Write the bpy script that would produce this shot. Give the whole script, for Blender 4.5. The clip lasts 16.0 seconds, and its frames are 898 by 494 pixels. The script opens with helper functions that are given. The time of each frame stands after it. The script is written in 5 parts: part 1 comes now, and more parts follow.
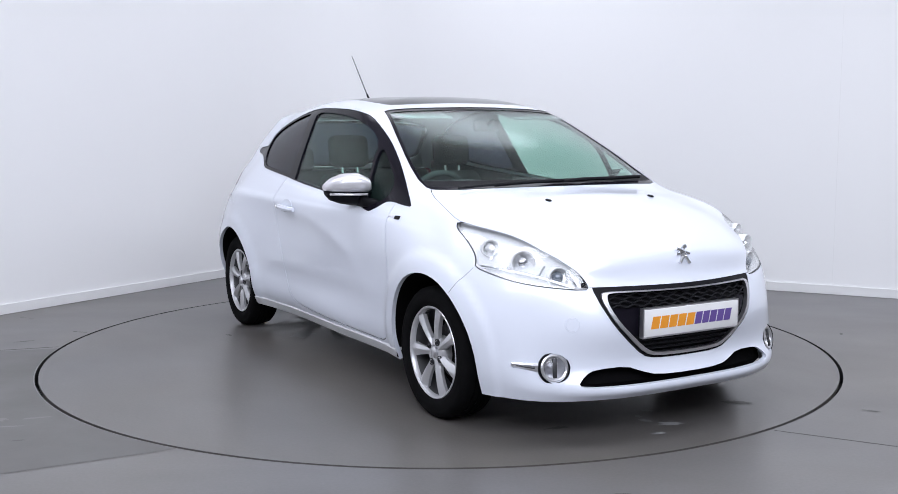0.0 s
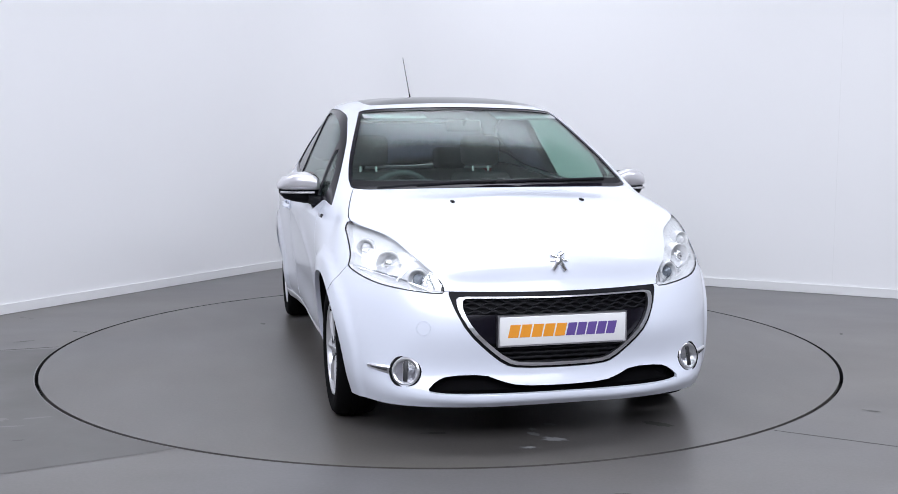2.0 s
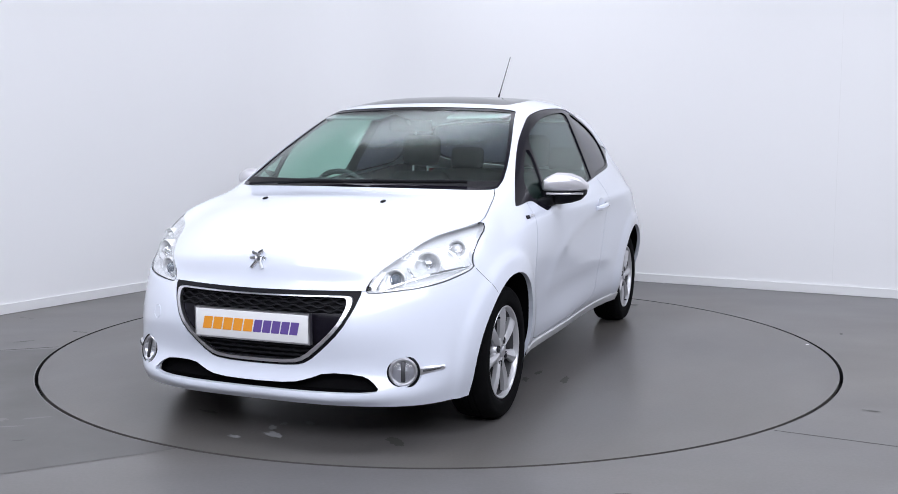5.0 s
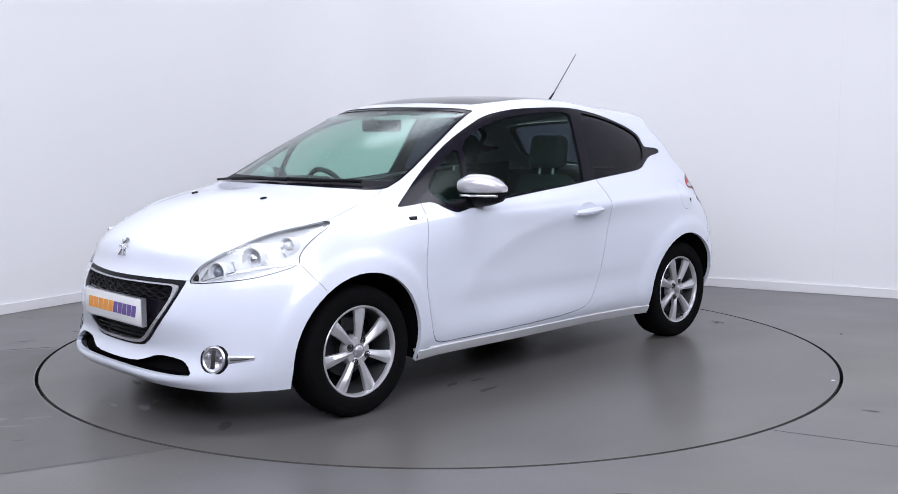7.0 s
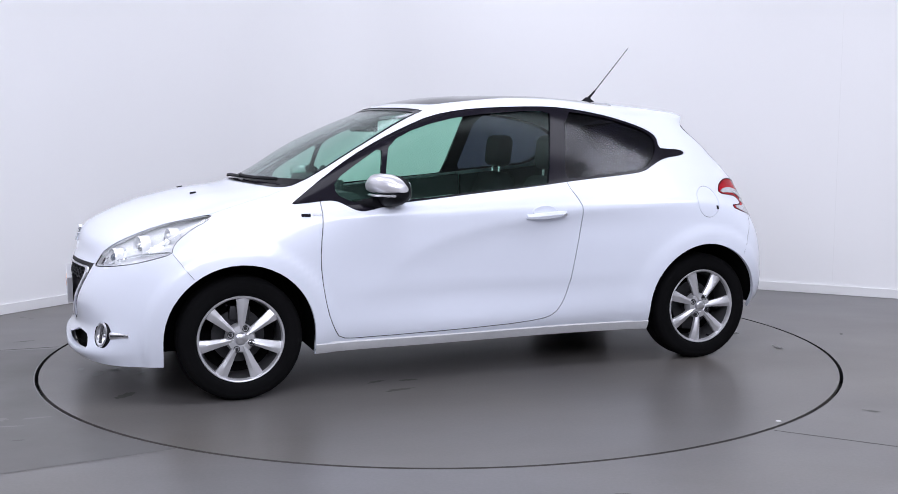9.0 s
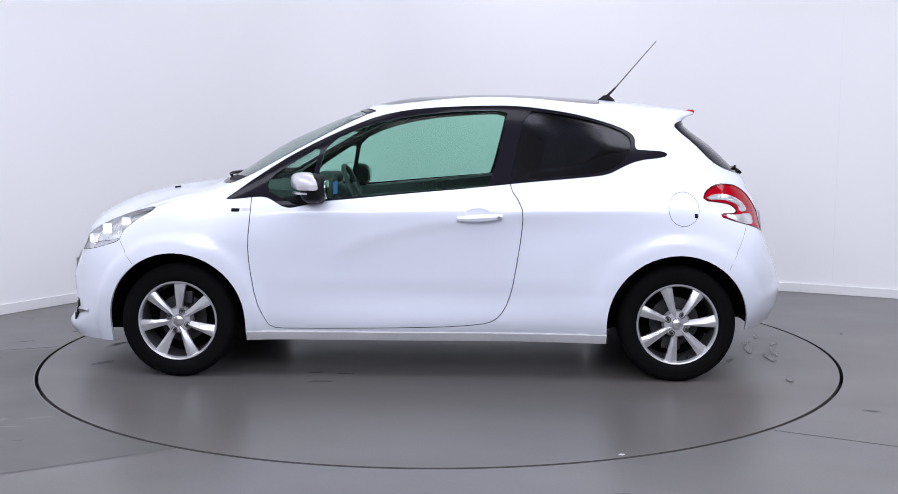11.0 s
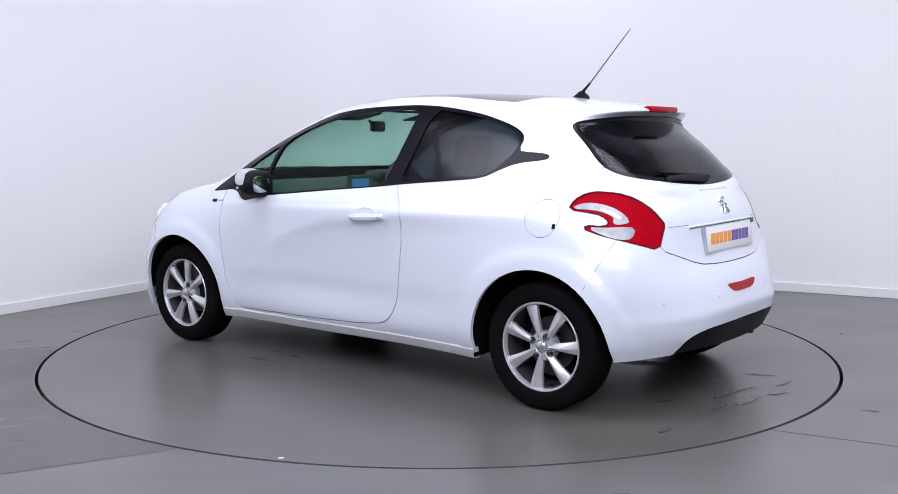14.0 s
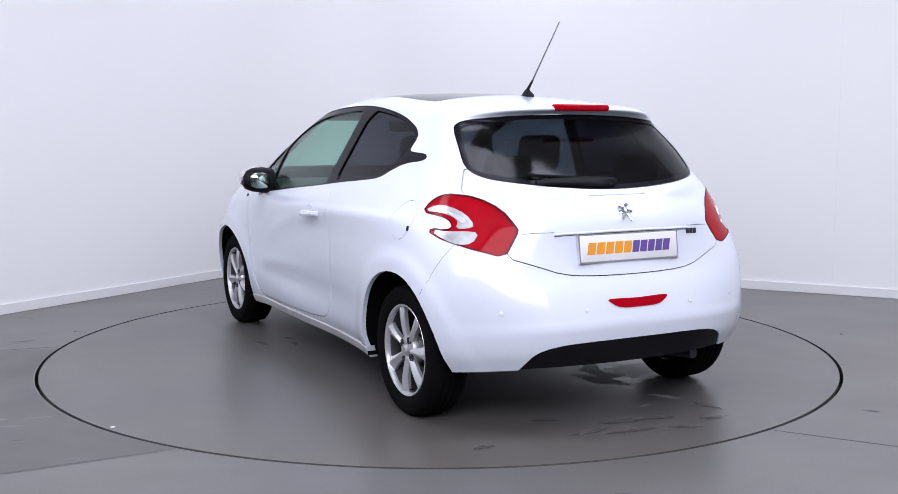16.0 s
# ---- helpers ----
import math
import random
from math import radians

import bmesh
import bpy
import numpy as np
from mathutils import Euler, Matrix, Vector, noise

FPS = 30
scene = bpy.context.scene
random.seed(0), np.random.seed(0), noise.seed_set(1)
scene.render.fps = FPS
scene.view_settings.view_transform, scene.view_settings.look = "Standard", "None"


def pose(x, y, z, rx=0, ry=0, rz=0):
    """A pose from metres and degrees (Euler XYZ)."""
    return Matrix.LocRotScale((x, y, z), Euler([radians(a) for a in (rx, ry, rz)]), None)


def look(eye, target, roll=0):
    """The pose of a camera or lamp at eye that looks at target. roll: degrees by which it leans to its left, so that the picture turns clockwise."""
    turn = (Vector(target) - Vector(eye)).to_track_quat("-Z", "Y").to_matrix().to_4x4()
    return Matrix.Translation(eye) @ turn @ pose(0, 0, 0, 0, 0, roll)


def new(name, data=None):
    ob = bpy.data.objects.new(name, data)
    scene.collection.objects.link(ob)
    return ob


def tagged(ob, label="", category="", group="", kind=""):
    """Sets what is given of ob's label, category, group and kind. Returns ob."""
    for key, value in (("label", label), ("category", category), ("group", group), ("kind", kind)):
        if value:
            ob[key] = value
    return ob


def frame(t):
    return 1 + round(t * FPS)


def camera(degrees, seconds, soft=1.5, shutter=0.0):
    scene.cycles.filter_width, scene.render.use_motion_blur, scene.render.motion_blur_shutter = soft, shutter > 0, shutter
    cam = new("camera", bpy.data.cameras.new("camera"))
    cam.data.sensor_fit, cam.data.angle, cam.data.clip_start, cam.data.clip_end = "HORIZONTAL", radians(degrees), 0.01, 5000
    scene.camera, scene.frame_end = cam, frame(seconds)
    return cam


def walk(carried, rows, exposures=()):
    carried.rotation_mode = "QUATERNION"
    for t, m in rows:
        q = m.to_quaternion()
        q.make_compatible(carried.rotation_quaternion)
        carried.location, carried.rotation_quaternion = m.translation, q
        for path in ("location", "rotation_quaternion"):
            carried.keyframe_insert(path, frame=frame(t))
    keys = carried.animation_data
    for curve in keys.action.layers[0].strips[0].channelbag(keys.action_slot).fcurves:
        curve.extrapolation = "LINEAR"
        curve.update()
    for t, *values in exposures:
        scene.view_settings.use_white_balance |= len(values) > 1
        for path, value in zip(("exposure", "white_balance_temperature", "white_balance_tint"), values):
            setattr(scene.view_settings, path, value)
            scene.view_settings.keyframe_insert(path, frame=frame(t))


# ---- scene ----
from mathutils.bvhtree import BVHTree

cam = camera(47.83, 16.0, soft=0.85)
EYE = pose(0, -5.89, 1.25, 90 - 6.45, 0, -0.5)
walk(cam, [(0.0, EYE), (16.0, EYE)], [(0.0, 0, 6500, 10), (4.0, 0, 6500, 10), (8.0, 0, 6460, 13), (12.0, 0, 6440, 14), (16.0, 0, 6440, 14)])

# ---- light: a white photo studio; ceiling lamps out of view, some added as fill ----
world = bpy.data.worlds.new("world")
scene.world = world
world.use_nodes = True
world.node_tree.nodes["Background"].inputs[0].default_value = (0.9, 0.94, 1, 1)
world.node_tree.nodes["Background"].inputs[1].default_value = 0.3
scene.view_settings.exposure = 0.0

CEILING = 3.9
PANEL_WATTS = 39.5
SOFTBOX_WATTS = 226
LAMP_COLOUR = (0.855, 0.890, 1.0)


def panel_lamp(x, y, sx, sy, turn, watts):
    lamp = bpy.data.lights.new("unseen_ceiling_lamp", "AREA")
    lamp.shape, lamp.size, lamp.size_y, lamp.energy, lamp.color = "RECTANGLE", sx, sy, watts, LAMP_COLOUR
    new("unseen_ceiling_lamp", lamp).matrix_world = pose(x, y, CEILING - 0.03, 0, 0, turn)


def round_lamp(x, y, sx, sy, watts):
    lamp = bpy.data.lights.new("unseen_ceiling_lamp", "AREA")
    lamp.shape, lamp.size, lamp.size_y, lamp.energy, lamp.color = "ELLIPSE", sx, sy, watts, LAMP_COLOUR
    new("unseen_ceiling_lamp", lamp).matrix_world = pose(x, y, CEILING - 0.03)


def softbox(x, y, z, watts):
    lamp = bpy.data.lights.new("softbox", "AREA")
    lamp.shape, lamp.size, lamp.size_y, lamp.energy, lamp.color = "RECTANGLE", 6.0, 1.7, watts, LAMP_COLOUR
    new("softbox", lamp).matrix_world = look((x, y, z), (0, 0.6, 0.6))


# The outer pair is added fill to even the sides, strongest at the right.
for lamp_x, lamp_y, share in ((-2.4, -1.6, 1.0), (0.0, -1.8, 0.9), (2.4, -1.6, 1.15), (-4.4, -1.8, 1.0), (4.4, -1.4, 1.7)):
    panel_lamp(lamp_x, lamp_y, 1.9, 0.9, 0, PANEL_WATTS * share)
softbox(0, -5.4, 3.0, SOFTBOX_WATTS)
round_lamp(0.1, 1.9, 3.2, 1.8, 40)


# ---- materials ----
def material(name, color, rough=0.5, metal=0.0, coat=0.0, spec=0.5):
    m = bpy.data.materials.new(name)
    m.use_nodes = True
    b = m.node_tree.nodes["Principled BSDF"]
    b.inputs["Base Color"].default_value = (*color, 1)
    b.inputs["Roughness"].default_value = rough
    b.inputs["Metallic"].default_value = metal
    b.inputs["Coat Weight"].default_value = coat
    b.inputs["Coat Roughness"].default_value = 0.05
    b.inputs["Specular IOR Level"].default_value = spec
    return m


def varied(m, spread, scale, bump=0.0, fine=120.0, rough=0.0):
    """Adds uneven tone at a coarse and a fine scale, a change of gloss, and fine relief."""
    nt = m.node_tree
    b = nt.nodes["Principled BSDF"]
    base = tuple(b.inputs["Base Color"].default_value)[:3]
    at = nt.nodes.new("ShaderNodeTexCoord")
    big, small = nt.nodes.new("ShaderNodeTexNoise"), nt.nodes.new("ShaderNodeTexNoise")
    big.inputs["Scale"].default_value, small.inputs["Scale"].default_value = scale, fine
    big.inputs["Detail"].default_value = 6
    ramp = nt.nodes.new("ShaderNodeMix")
    ramp.data_type = "RGBA"
    ramp.inputs["A"].default_value = (*[c * (1 - spread) for c in base], 1)
    ramp.inputs["B"].default_value = (*[min(1, c * (1 + spread)) for c in base], 1)
    add = nt.nodes.new("ShaderNodeMath")
    add.operation = "MULTIPLY_ADD"
    add.inputs[1].default_value = 0.3
    for n in (big, small):
        nt.links.new(at.outputs["Object"], n.inputs["Vector"])
    nt.links.new(small.outputs["Fac"], add.inputs[0])
    sub = nt.nodes.new("ShaderNodeMath")
    sub.operation = "MULTIPLY"
    sub.inputs[1].default_value = 0.7
    nt.links.new(big.outputs["Fac"], sub.inputs[0])
    nt.links.new(sub.outputs[0], add.inputs[2])
    nt.links.new(add.outputs[0], ramp.inputs["Factor"])
    nt.links.new(ramp.outputs["Result"], b.inputs["Base Color"])
    if rough:
        mr = nt.nodes.new("ShaderNodeMapRange")
        r0 = b.inputs["Roughness"].default_value
        mr.inputs["From Min"].default_value, mr.inputs["From Max"].default_value = 0.3, 0.7
        mr.inputs["To Min"].default_value, mr.inputs["To Max"].default_value = r0 - rough, r0 + rough
        nt.links.new(big.outputs["Fac"], mr.inputs["Value"])
        nt.links.new(mr.outputs["Result"], b.inputs["Roughness"])
    if bump:
        bp = nt.nodes.new("ShaderNodeBump")
        bp.inputs["Strength"].default_value = bump
        bp.inputs["Distance"].default_value = 0.002
        nt.links.new(small.outputs["Fac"], bp.inputs["Height"])
        nt.links.new(bp.outputs["Normal"], b.inputs["Normal"])
    return m


def glazing(name, tint, rough=0.0, sheen=0.04):
    """Thin glass: tinted see-through with a Fresnel gloss."""
    m = bpy.data.materials.new(name)
    m.use_nodes = True
    nt = m.node_tree
    nt.nodes.clear()
    out, mix = nt.nodes.new("ShaderNodeOutputMaterial"), nt.nodes.new("ShaderNodeMixShader")
    clear, gloss, fres = nt.nodes.new("ShaderNodeBsdfTransparent"), nt.nodes.new("ShaderNodeBsdfGlossy"), nt.nodes.new("ShaderNodeLayerWeight")
    clear.inputs[0].default_value = (*tint, 1)
    gloss.inputs["Roughness"].default_value = rough
    fres.inputs["Blend"].default_value = 0.5
    steep, gain = nt.nodes.new("ShaderNodeMath"), nt.nodes.new("ShaderNodeMath")
    steep.operation, gain.operation = "POWER", "MULTIPLY_ADD"
    steep.inputs[1].default_value, gain.inputs[1].default_value, gain.inputs[2].default_value = 5, 0.9, sheen
    nt.links.new(fres.outputs["Facing"], steep.inputs[0])
    nt.links.new(steep.outputs[0], gain.inputs[0])
    nt.links.new(gain.outputs[0], mix.inputs[0])
    nt.links.new(clear.outputs[0], mix.inputs[1])
    nt.links.new(gloss.outputs[0], mix.inputs[2])
    nt.links.new(mix.outputs[0], out.inputs[0])
    return m


PAINT = varied(material("white_paint", (0.718, 0.752, 0.838), 0.30, 0, 0.8), 0.012, 3.0, 0.0, 60)
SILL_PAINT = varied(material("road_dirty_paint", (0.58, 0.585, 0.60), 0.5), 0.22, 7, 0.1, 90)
LINING = varied(material("grey_lining", (0.42, 0.44, 0.45), 0.8), 0.08, 6)
TRIM_BLACK = varied(material("gloss_black_trim", (0.007, 0.006, 0.010), 0.15, 0, 0, 0.12), 0.2, 9)
GAP_DARK = material("gap_dark", (0.07, 0.07, 0.075), 0.9, 0, 0, 0.1)
CAP = varied(material("silver_paint", (0.66, 0.65, 0.68), 0.28, 0.45, 0.3), 0.04, 8)
PLASTIC = varied(material("black_plastic", (0.006, 0.006, 0.008), 0.5, 0, 0, 0.14), 0.25, 14, 0.15, 400)
WHIP = material("aerial_grey", (0.10, 0.10, 0.105), 0.4, 0.3)
RUBBER = varied(material("tyre_rubber", (0.0045, 0.0045, 0.005), 0.85, 0, 0, 0.06), 0.3, 10, 0.3, 200)
CHROME = material("chrome", (0.82, 0.83, 0.85), 0.1, 1.0)
SATIN = varied(material("satin_chrome", (0.72, 0.72, 0.75), 0.3, 1.0), 0.04, 8)
ALLOY = varied(material("silver_alloy", (0.60, 0.60, 0.62), 0.34, 0.6), 0.06, 14)
# Alloy of the rim barrel, darkened for the shade behind the spokes.
BARREL = varied(material("shaded_alloy", (0.10, 0.10, 0.105), 0.4, 0.6), 0.15, 14)
DARK_METAL = varied(material("dark_metal", (0.06, 0.06, 0.065), 0.45, 0.7), 0.3, 20)
GLASS = glazing("window_glass", (0.76, 0.905, 0.845), 0.20, 0.006)
GLASS_SCREEN = glazing("windscreen_glass", (0.80, 0.91, 0.87), 0.20)
GLASS_DARK = glazing("privacy_glass", (0.24, 0.24, 0.30), 0.12, 0.022)
GLASS_ROOF = material("roof_glass", (0.008, 0.009, 0.01), 0.06)
LENS = glazing("lamp_lens", (0.985, 0.99, 0.995))
RED_LENS = varied(material("red_lens", (0.36, 0.001, 0.008), 0.05, 0, 0, 0.12), 0.4, 22)
RED_RIM = material("dark_red_rim", (0.10, 0.001, 0.006), 0.15, 0, 0, 0.25)
CLEAR_LENS = varied(material("clear_ribbed_lens", (0.62, 0.62, 0.64), 0.16, 0.6), 0.45, 26, 0.4, 90)
REFLECTOR = varied(material("lamp_reflector", (0.92, 0.93, 0.95), 0.18, 0.22), 0.2, 16, 0.5, 60)
BULB = material("projector_lens", (0.16, 0.19, 0.23), 0.05, 0.2, 1.0)
FABRIC = varied(material("dark_fabric", (0.017, 0.018, 0.022), 0.9), 0.25, 10, 0.3, 500)
DASH = varied(material("dark_dash_plastic", (0.055, 0.058, 0.064), 0.65), 0.15, 12, 0.2, 500)
SCREEN = material("display_glass", (0.05, 0.12, 0.25), 0.08)
SCREEN.node_tree.nodes["Principled BSDF"].inputs["Emission Color"].default_value = (0.12, 0.38, 1, 1)
SCREEN.node_tree.nodes["Principled BSDF"].inputs["Emission Strength"].default_value = 0.3
MIRROR = material("tinted_mirror", (0.30, 0.36, 0.34), 0.03, 1.0)
PLATE_WHITE = material("plate_white", (0.80, 0.80, 0.80), 0.3)
ORANGE = material("orange_print", (0.85, 0.33, 0.03), 0.4)
PURPLE = material("purple_print", (0.13, 0.08, 0.30), 0.4)
UNDER = varied(material("underbody_black", (0.004, 0.004, 0.0045), 0.9, 0, 0, 0.05), 0.3, 8)


# ---- car body surface: feature lines from front centre round the side to rear centre ----
# each line: (x, y, z) at front centre, front, front corner, corner, wheel, door, sill, pillar, wheel, corner, rear, rear centre
L_BOTTOM = ((1.995, 0, .185), (1.965, .40, .184), (1.84, .645, .18), (1.63, .765, .18), (1.27, .825, .19), (.85, .775, .19),
            (.2, .775, .195), (-.4, .775, .205), (-1.27, .825, .22), (-1.62, .75, .26), (-1.82, .45, .28), (-1.87, 0, .28))
L_LIP = ((2.03, 0, .222), (1.995, .41, .223), (1.86, .655, .236), (1.63, .79, .27), (1.27, .85, .3), (.85, .81, .285),
         (.2, .815, .285), (-.4, .815, .29), (-1.27, .855, .31), (-1.64, .785, .34), (-1.855, .45, .36), (-1.89, 0, .37))
L_LOW = ((1.985, 0, .32), (1.945, .41, .32), (1.84, .655, .33), (1.61, .815, .40), (1.27, .866, .45), (.85, .828, .44),
         (.2, .815, .44), (-.4, .822, .44), (-1.27, .868, .46), (-1.65, .80, .46), (-1.855, .45, .47), (-1.89, 0, .48))
L_MID = ((2.01, 0, .47), (1.955, .42, .47), (1.82, .66, .47), (1.58, .825, .53), (1.27, .868, .58), (.85, .84, .6),
         (.2, .836, .6), (-.4, .841, .6), (-1.27, .868, .61), (-1.655, .795, .58), (-1.825, .46, .58), (-1.86, 0, .58))
L_FLANK = ((1.99, 0, .60), (1.915, .42, .60), (1.79, .66, .60), (1.54, .815, .66), (1.27, .852, .70), (.85, .848, .74),
           (.2, .855, .75), (-.4, .854, .76), (-1.27, .86, .74), (-1.65, .77, .70), (-1.78, .46, .68), (-1.82, 0, .67))
L_SHOULDER = ((1.965, 0, .66), (1.885, .42, .655), (1.76, .655, .67), (1.48, .795, .77), (1.25, .825, .79), (.85, .84, .84),
              (.2, .868, .855), (-.4, .867, .865), (-1.27, .842, .86), (-1.62, .735, .80), (-1.75, .46, .78), (-1.80, 0, .77))
L_NOSE = ((1.93, 0, .775), (1.86, .40, .745), (1.68, .635, .76), (1.44, .775, .83), (1.22, .805, .835), (.84, .832, .862),
          (.2, .86, .88), (-.4, .857, .895), (-1.25, .815, .905), (-1.59, .715, .86), (-1.735, .45, .85), (-1.79, 0, .85))
L_HOOD = ((1.72, 0, .887), (1.66, .38, .87), (1.54, .61, .85), (1.38, .745, .88), (1.17, .785, .875), (.83, .824, .88),
          (.2, .852, .9), (-.4, .845, .925), (-1.22, .79, .955), (-1.56, .695, .93), (-1.71, .44, .91), (-1.765, 0, .91))
L_HOOD_REAR = ((1.45, 0, .958), (1.41, .37, .94), (1.36, .60, .915), (1.26, .72, .92), (1.10, .77, .91), (.82, .815, .895),
               (.2, .84, .918), (-.4, .83, .955), (-1.17, .765, 1.01), (-1.52, .675, 1.0), (-1.68, .43, .96), (-1.735, 0, .96))
L_BELT = ((1.17, 0, 1.0), (1.14, .37, .99), (1.09, .60, .98), (1.03, .725, .965), (.97, .77, .94), (.80, .805, .912),
          (.2, .825, .937), (-.4, .81, .985), (-1.10, .735, 1.07), (-1.46, .645, 1.07), (-1.66, .42, 1.01), (-1.70, 0, 1.0))
L_GLASS = ((.79, 0, 1.217), (.77, .33, 1.205), (.70, .580, 1.175), (.63, .672, 1.162), (.56, .705, 1.15), (.42, .725, 1.14),
           (.0, .725, 1.155), (-.42, .715, 1.18), (-1.08, .665, 1.19), (-1.38, .605, 1.18), (-1.52, .37, 1.165), (-1.55, 0, 1.165))
L_HEADER = ((.40, 0, 1.378), (.38, .30, 1.372), (.34, .51, 1.352), (.28, .592, 1.330), (.17, .612, 1.347), (0, .618, 1.362),
            (-.2, .615, 1.374), (-.45, .610, 1.373), (-1.0, .590, 1.303), (-1.28, .545, 1.298), (-1.36, .3, 1.315), (-1.38, 0, 1.32))
L_RAIL = ((.28, 0, 1.414), (.26, .31, 1.407), (.2, .48, 1.391), (.12, .530, 1.388), (0, .545, 1.400), (-.15, .555, 1.412),
          (-.3, .556, 1.415), (-.5, .553, 1.411), (-1.0, .535, 1.355), (-1.3, .495, 1.343), (-1.42, .30, 1.352), (-1.455, 0, 1.357))
L_ROOF = ((.1, 0, 1.445), (.08, .27, 1.440), (.03, .38, 1.432), (-.05, .41, 1.434), (-.14, .42, 1.440), (-.24, .425, 1.443),
          (-.35, .425, 1.443), (-.5, .42, 1.440), (-.9, .41, 1.406), (-1.12, .38, 1.391), (-1.25, .22, 1.391), (-1.27, 0, 1.393))
L_CROWN = ((-.1, 0, 1.459), (-.11, 0, 1.459), (-.14, 0, 1.460), (-.18, 0, 1.461), (-.24, 0, 1.461), (-.3, 0, 1.461),
           (-.38, 0, 1.461), (-.5, 0, 1.459), (-.8, 0, 1.444), (-.95, 0, 1.432), (-1.02, 0, 1.424), (-1.05, 0, 1.421))
LINES = (L_BOTTOM, L_LIP, L_LOW, L_MID, L_FLANK, L_SHOULDER, L_NOSE, L_HOOD, L_HOOD_REAR, L_BELT, L_GLASS, L_HEADER, L_RAIL, L_ROOF, L_CROWN)
HUB_X, HUB_Y, HUB_Z = 1.269, 0.81, 0.29


def spline(pts, steps, before=None, after=None):
    """A centripetal curve through pts (n, ..., 3), each span in that many steps; before and after steer its ends."""
    P = [np.array(q, float) for q in pts]
    P = [2 * P[0] - P[1] if before is None else before] + P + [2 * P[-1] - P[-2] if after is None else after]
    out = []
    for k in range(1, len(P) - 2):
        p0, p1, p2, p3 = P[k - 1:k + 3]
        d = [np.maximum(np.linalg.norm(b - a, axis=-1, keepdims=True), 1e-5) ** 0.5 for a, b in ((p0, p1), (p1, p2), (p2, p3))]
        m1 = ((p1 - p0) / d[0] - (p2 - p0) / (d[0] + d[1]) + (p2 - p1) / d[1]) * d[1]
        m2 = ((p2 - p1) / d[1] - (p3 - p1) / (d[1] + d[2]) + (p3 - p2) / d[2]) * d[1]
        for s in range(steps + (k == len(P) - 3)):
            h = s / steps
            out.append((2 * h ** 3 - 3 * h * h + 1) * p1 + (h ** 3 - 2 * h * h + h) * m1 + (3 * h * h - 2 * h ** 3) * p2 + (h ** 3 - h * h) * m2)
    return np.array(out)


def body_grid():
    """The half body as a grid of points, rows upwards, columns from front centre to rear centre."""
    G = np.array(LINES, float)
    cols = np.moveaxis(G, 1, 0)
    flip = np.array((1, -1, 1))
    along = spline(list(cols), 20, cols[1] * flip, cols[-2] * flip)
    rows = np.moveaxis(along, 1, 0)
    grid = spline(list(rows), 5, None, rows[-2] * flip)
    grid[:, 0, 1] = grid[:, -1, 1] = 0
    grid[-1, :, 1] = 0
    for hx in (HUB_X, -HUB_X):  # flared lips round the wheel arches
        r = np.hypot(grid[..., 0] - hx, grid[..., 2] - HUB_Z)
        s = np.clip((0.452 - r) / 0.026, 0, 1)
        grid[..., 1] += 0.0115 * s * (grid[..., 1] > 0.6)
    x, y, z = grid[..., 0].copy(), grid[..., 1].copy(), grid[..., 2].copy()
    flank = np.clip((y - 0.60) / 0.06, 0, 1)
    # the long crease: up from the foot of the door, under the handle, back to the tail lamp
    crest = np.interp(x, (-1.5, -1.3, -.5, -.27, 0, .27, .45, .6, .7), (.895, .888, .855, .82, .79, .735, .65, .54, .44))
    reach = np.clip((.66 - x) / .3, 0, 1) * np.clip((x + 1.52) / .2, 0, 1)
    d = z - crest
    grid[..., 1] += flank * reach * 0.009 * np.where(d > 0, np.exp(-d / .07), np.exp(d / .045))
    # the lower edge of the door, and the ledge round the rear bumper
    d = z - .50
    reach = np.clip((.80 - x) / .2, 0, 1) * np.clip((x + .85) / .2, 0, 1)
    grid[..., 1] += flank * reach * 0.006 * np.where(d > 0, np.exp(-d / .05), np.exp(d / .05))
    d = z - (.452 - .05 * np.clip(np.abs(y) - .35, 0, 1))
    reach = np.clip((-1.60 - x) / .1, 0, 1)
    grid[..., 0] -= reach * 0.009 * np.where(d > 0, np.exp(-d / .022), np.exp(d / .05))
    return grid


def body_verts():
    """The whole body surface: points, faces and point normals."""
    grid = body_grid()
    n, m, _ = grid.shape
    pts, index = [], {}
    def vid(i, j, side):
        key = (i, j, 0 if abs(grid[i, j, 1]) < 1e-6 else side)
        if key not in index:
            index[key] = len(pts)
            pts.append((grid[i, j, 0], grid[i, j, 1] * side, grid[i, j, 2]))
        return index[key]
    faces = []
    for side in (1, -1):
        for i in range(n - 1):
            for j in range(m - 1):
                q = [vid(i, j, side), vid(i, j + 1, side), vid(i + 1, j + 1, side), vid(i + 1, j, side)]
                q = q if side < 0 else q[::-1]
                q = [a for k, a in enumerate(q) if a != q[k - 1]]
                if len(q) > 2:
                    faces.append(q[::-1])
    return pts, faces


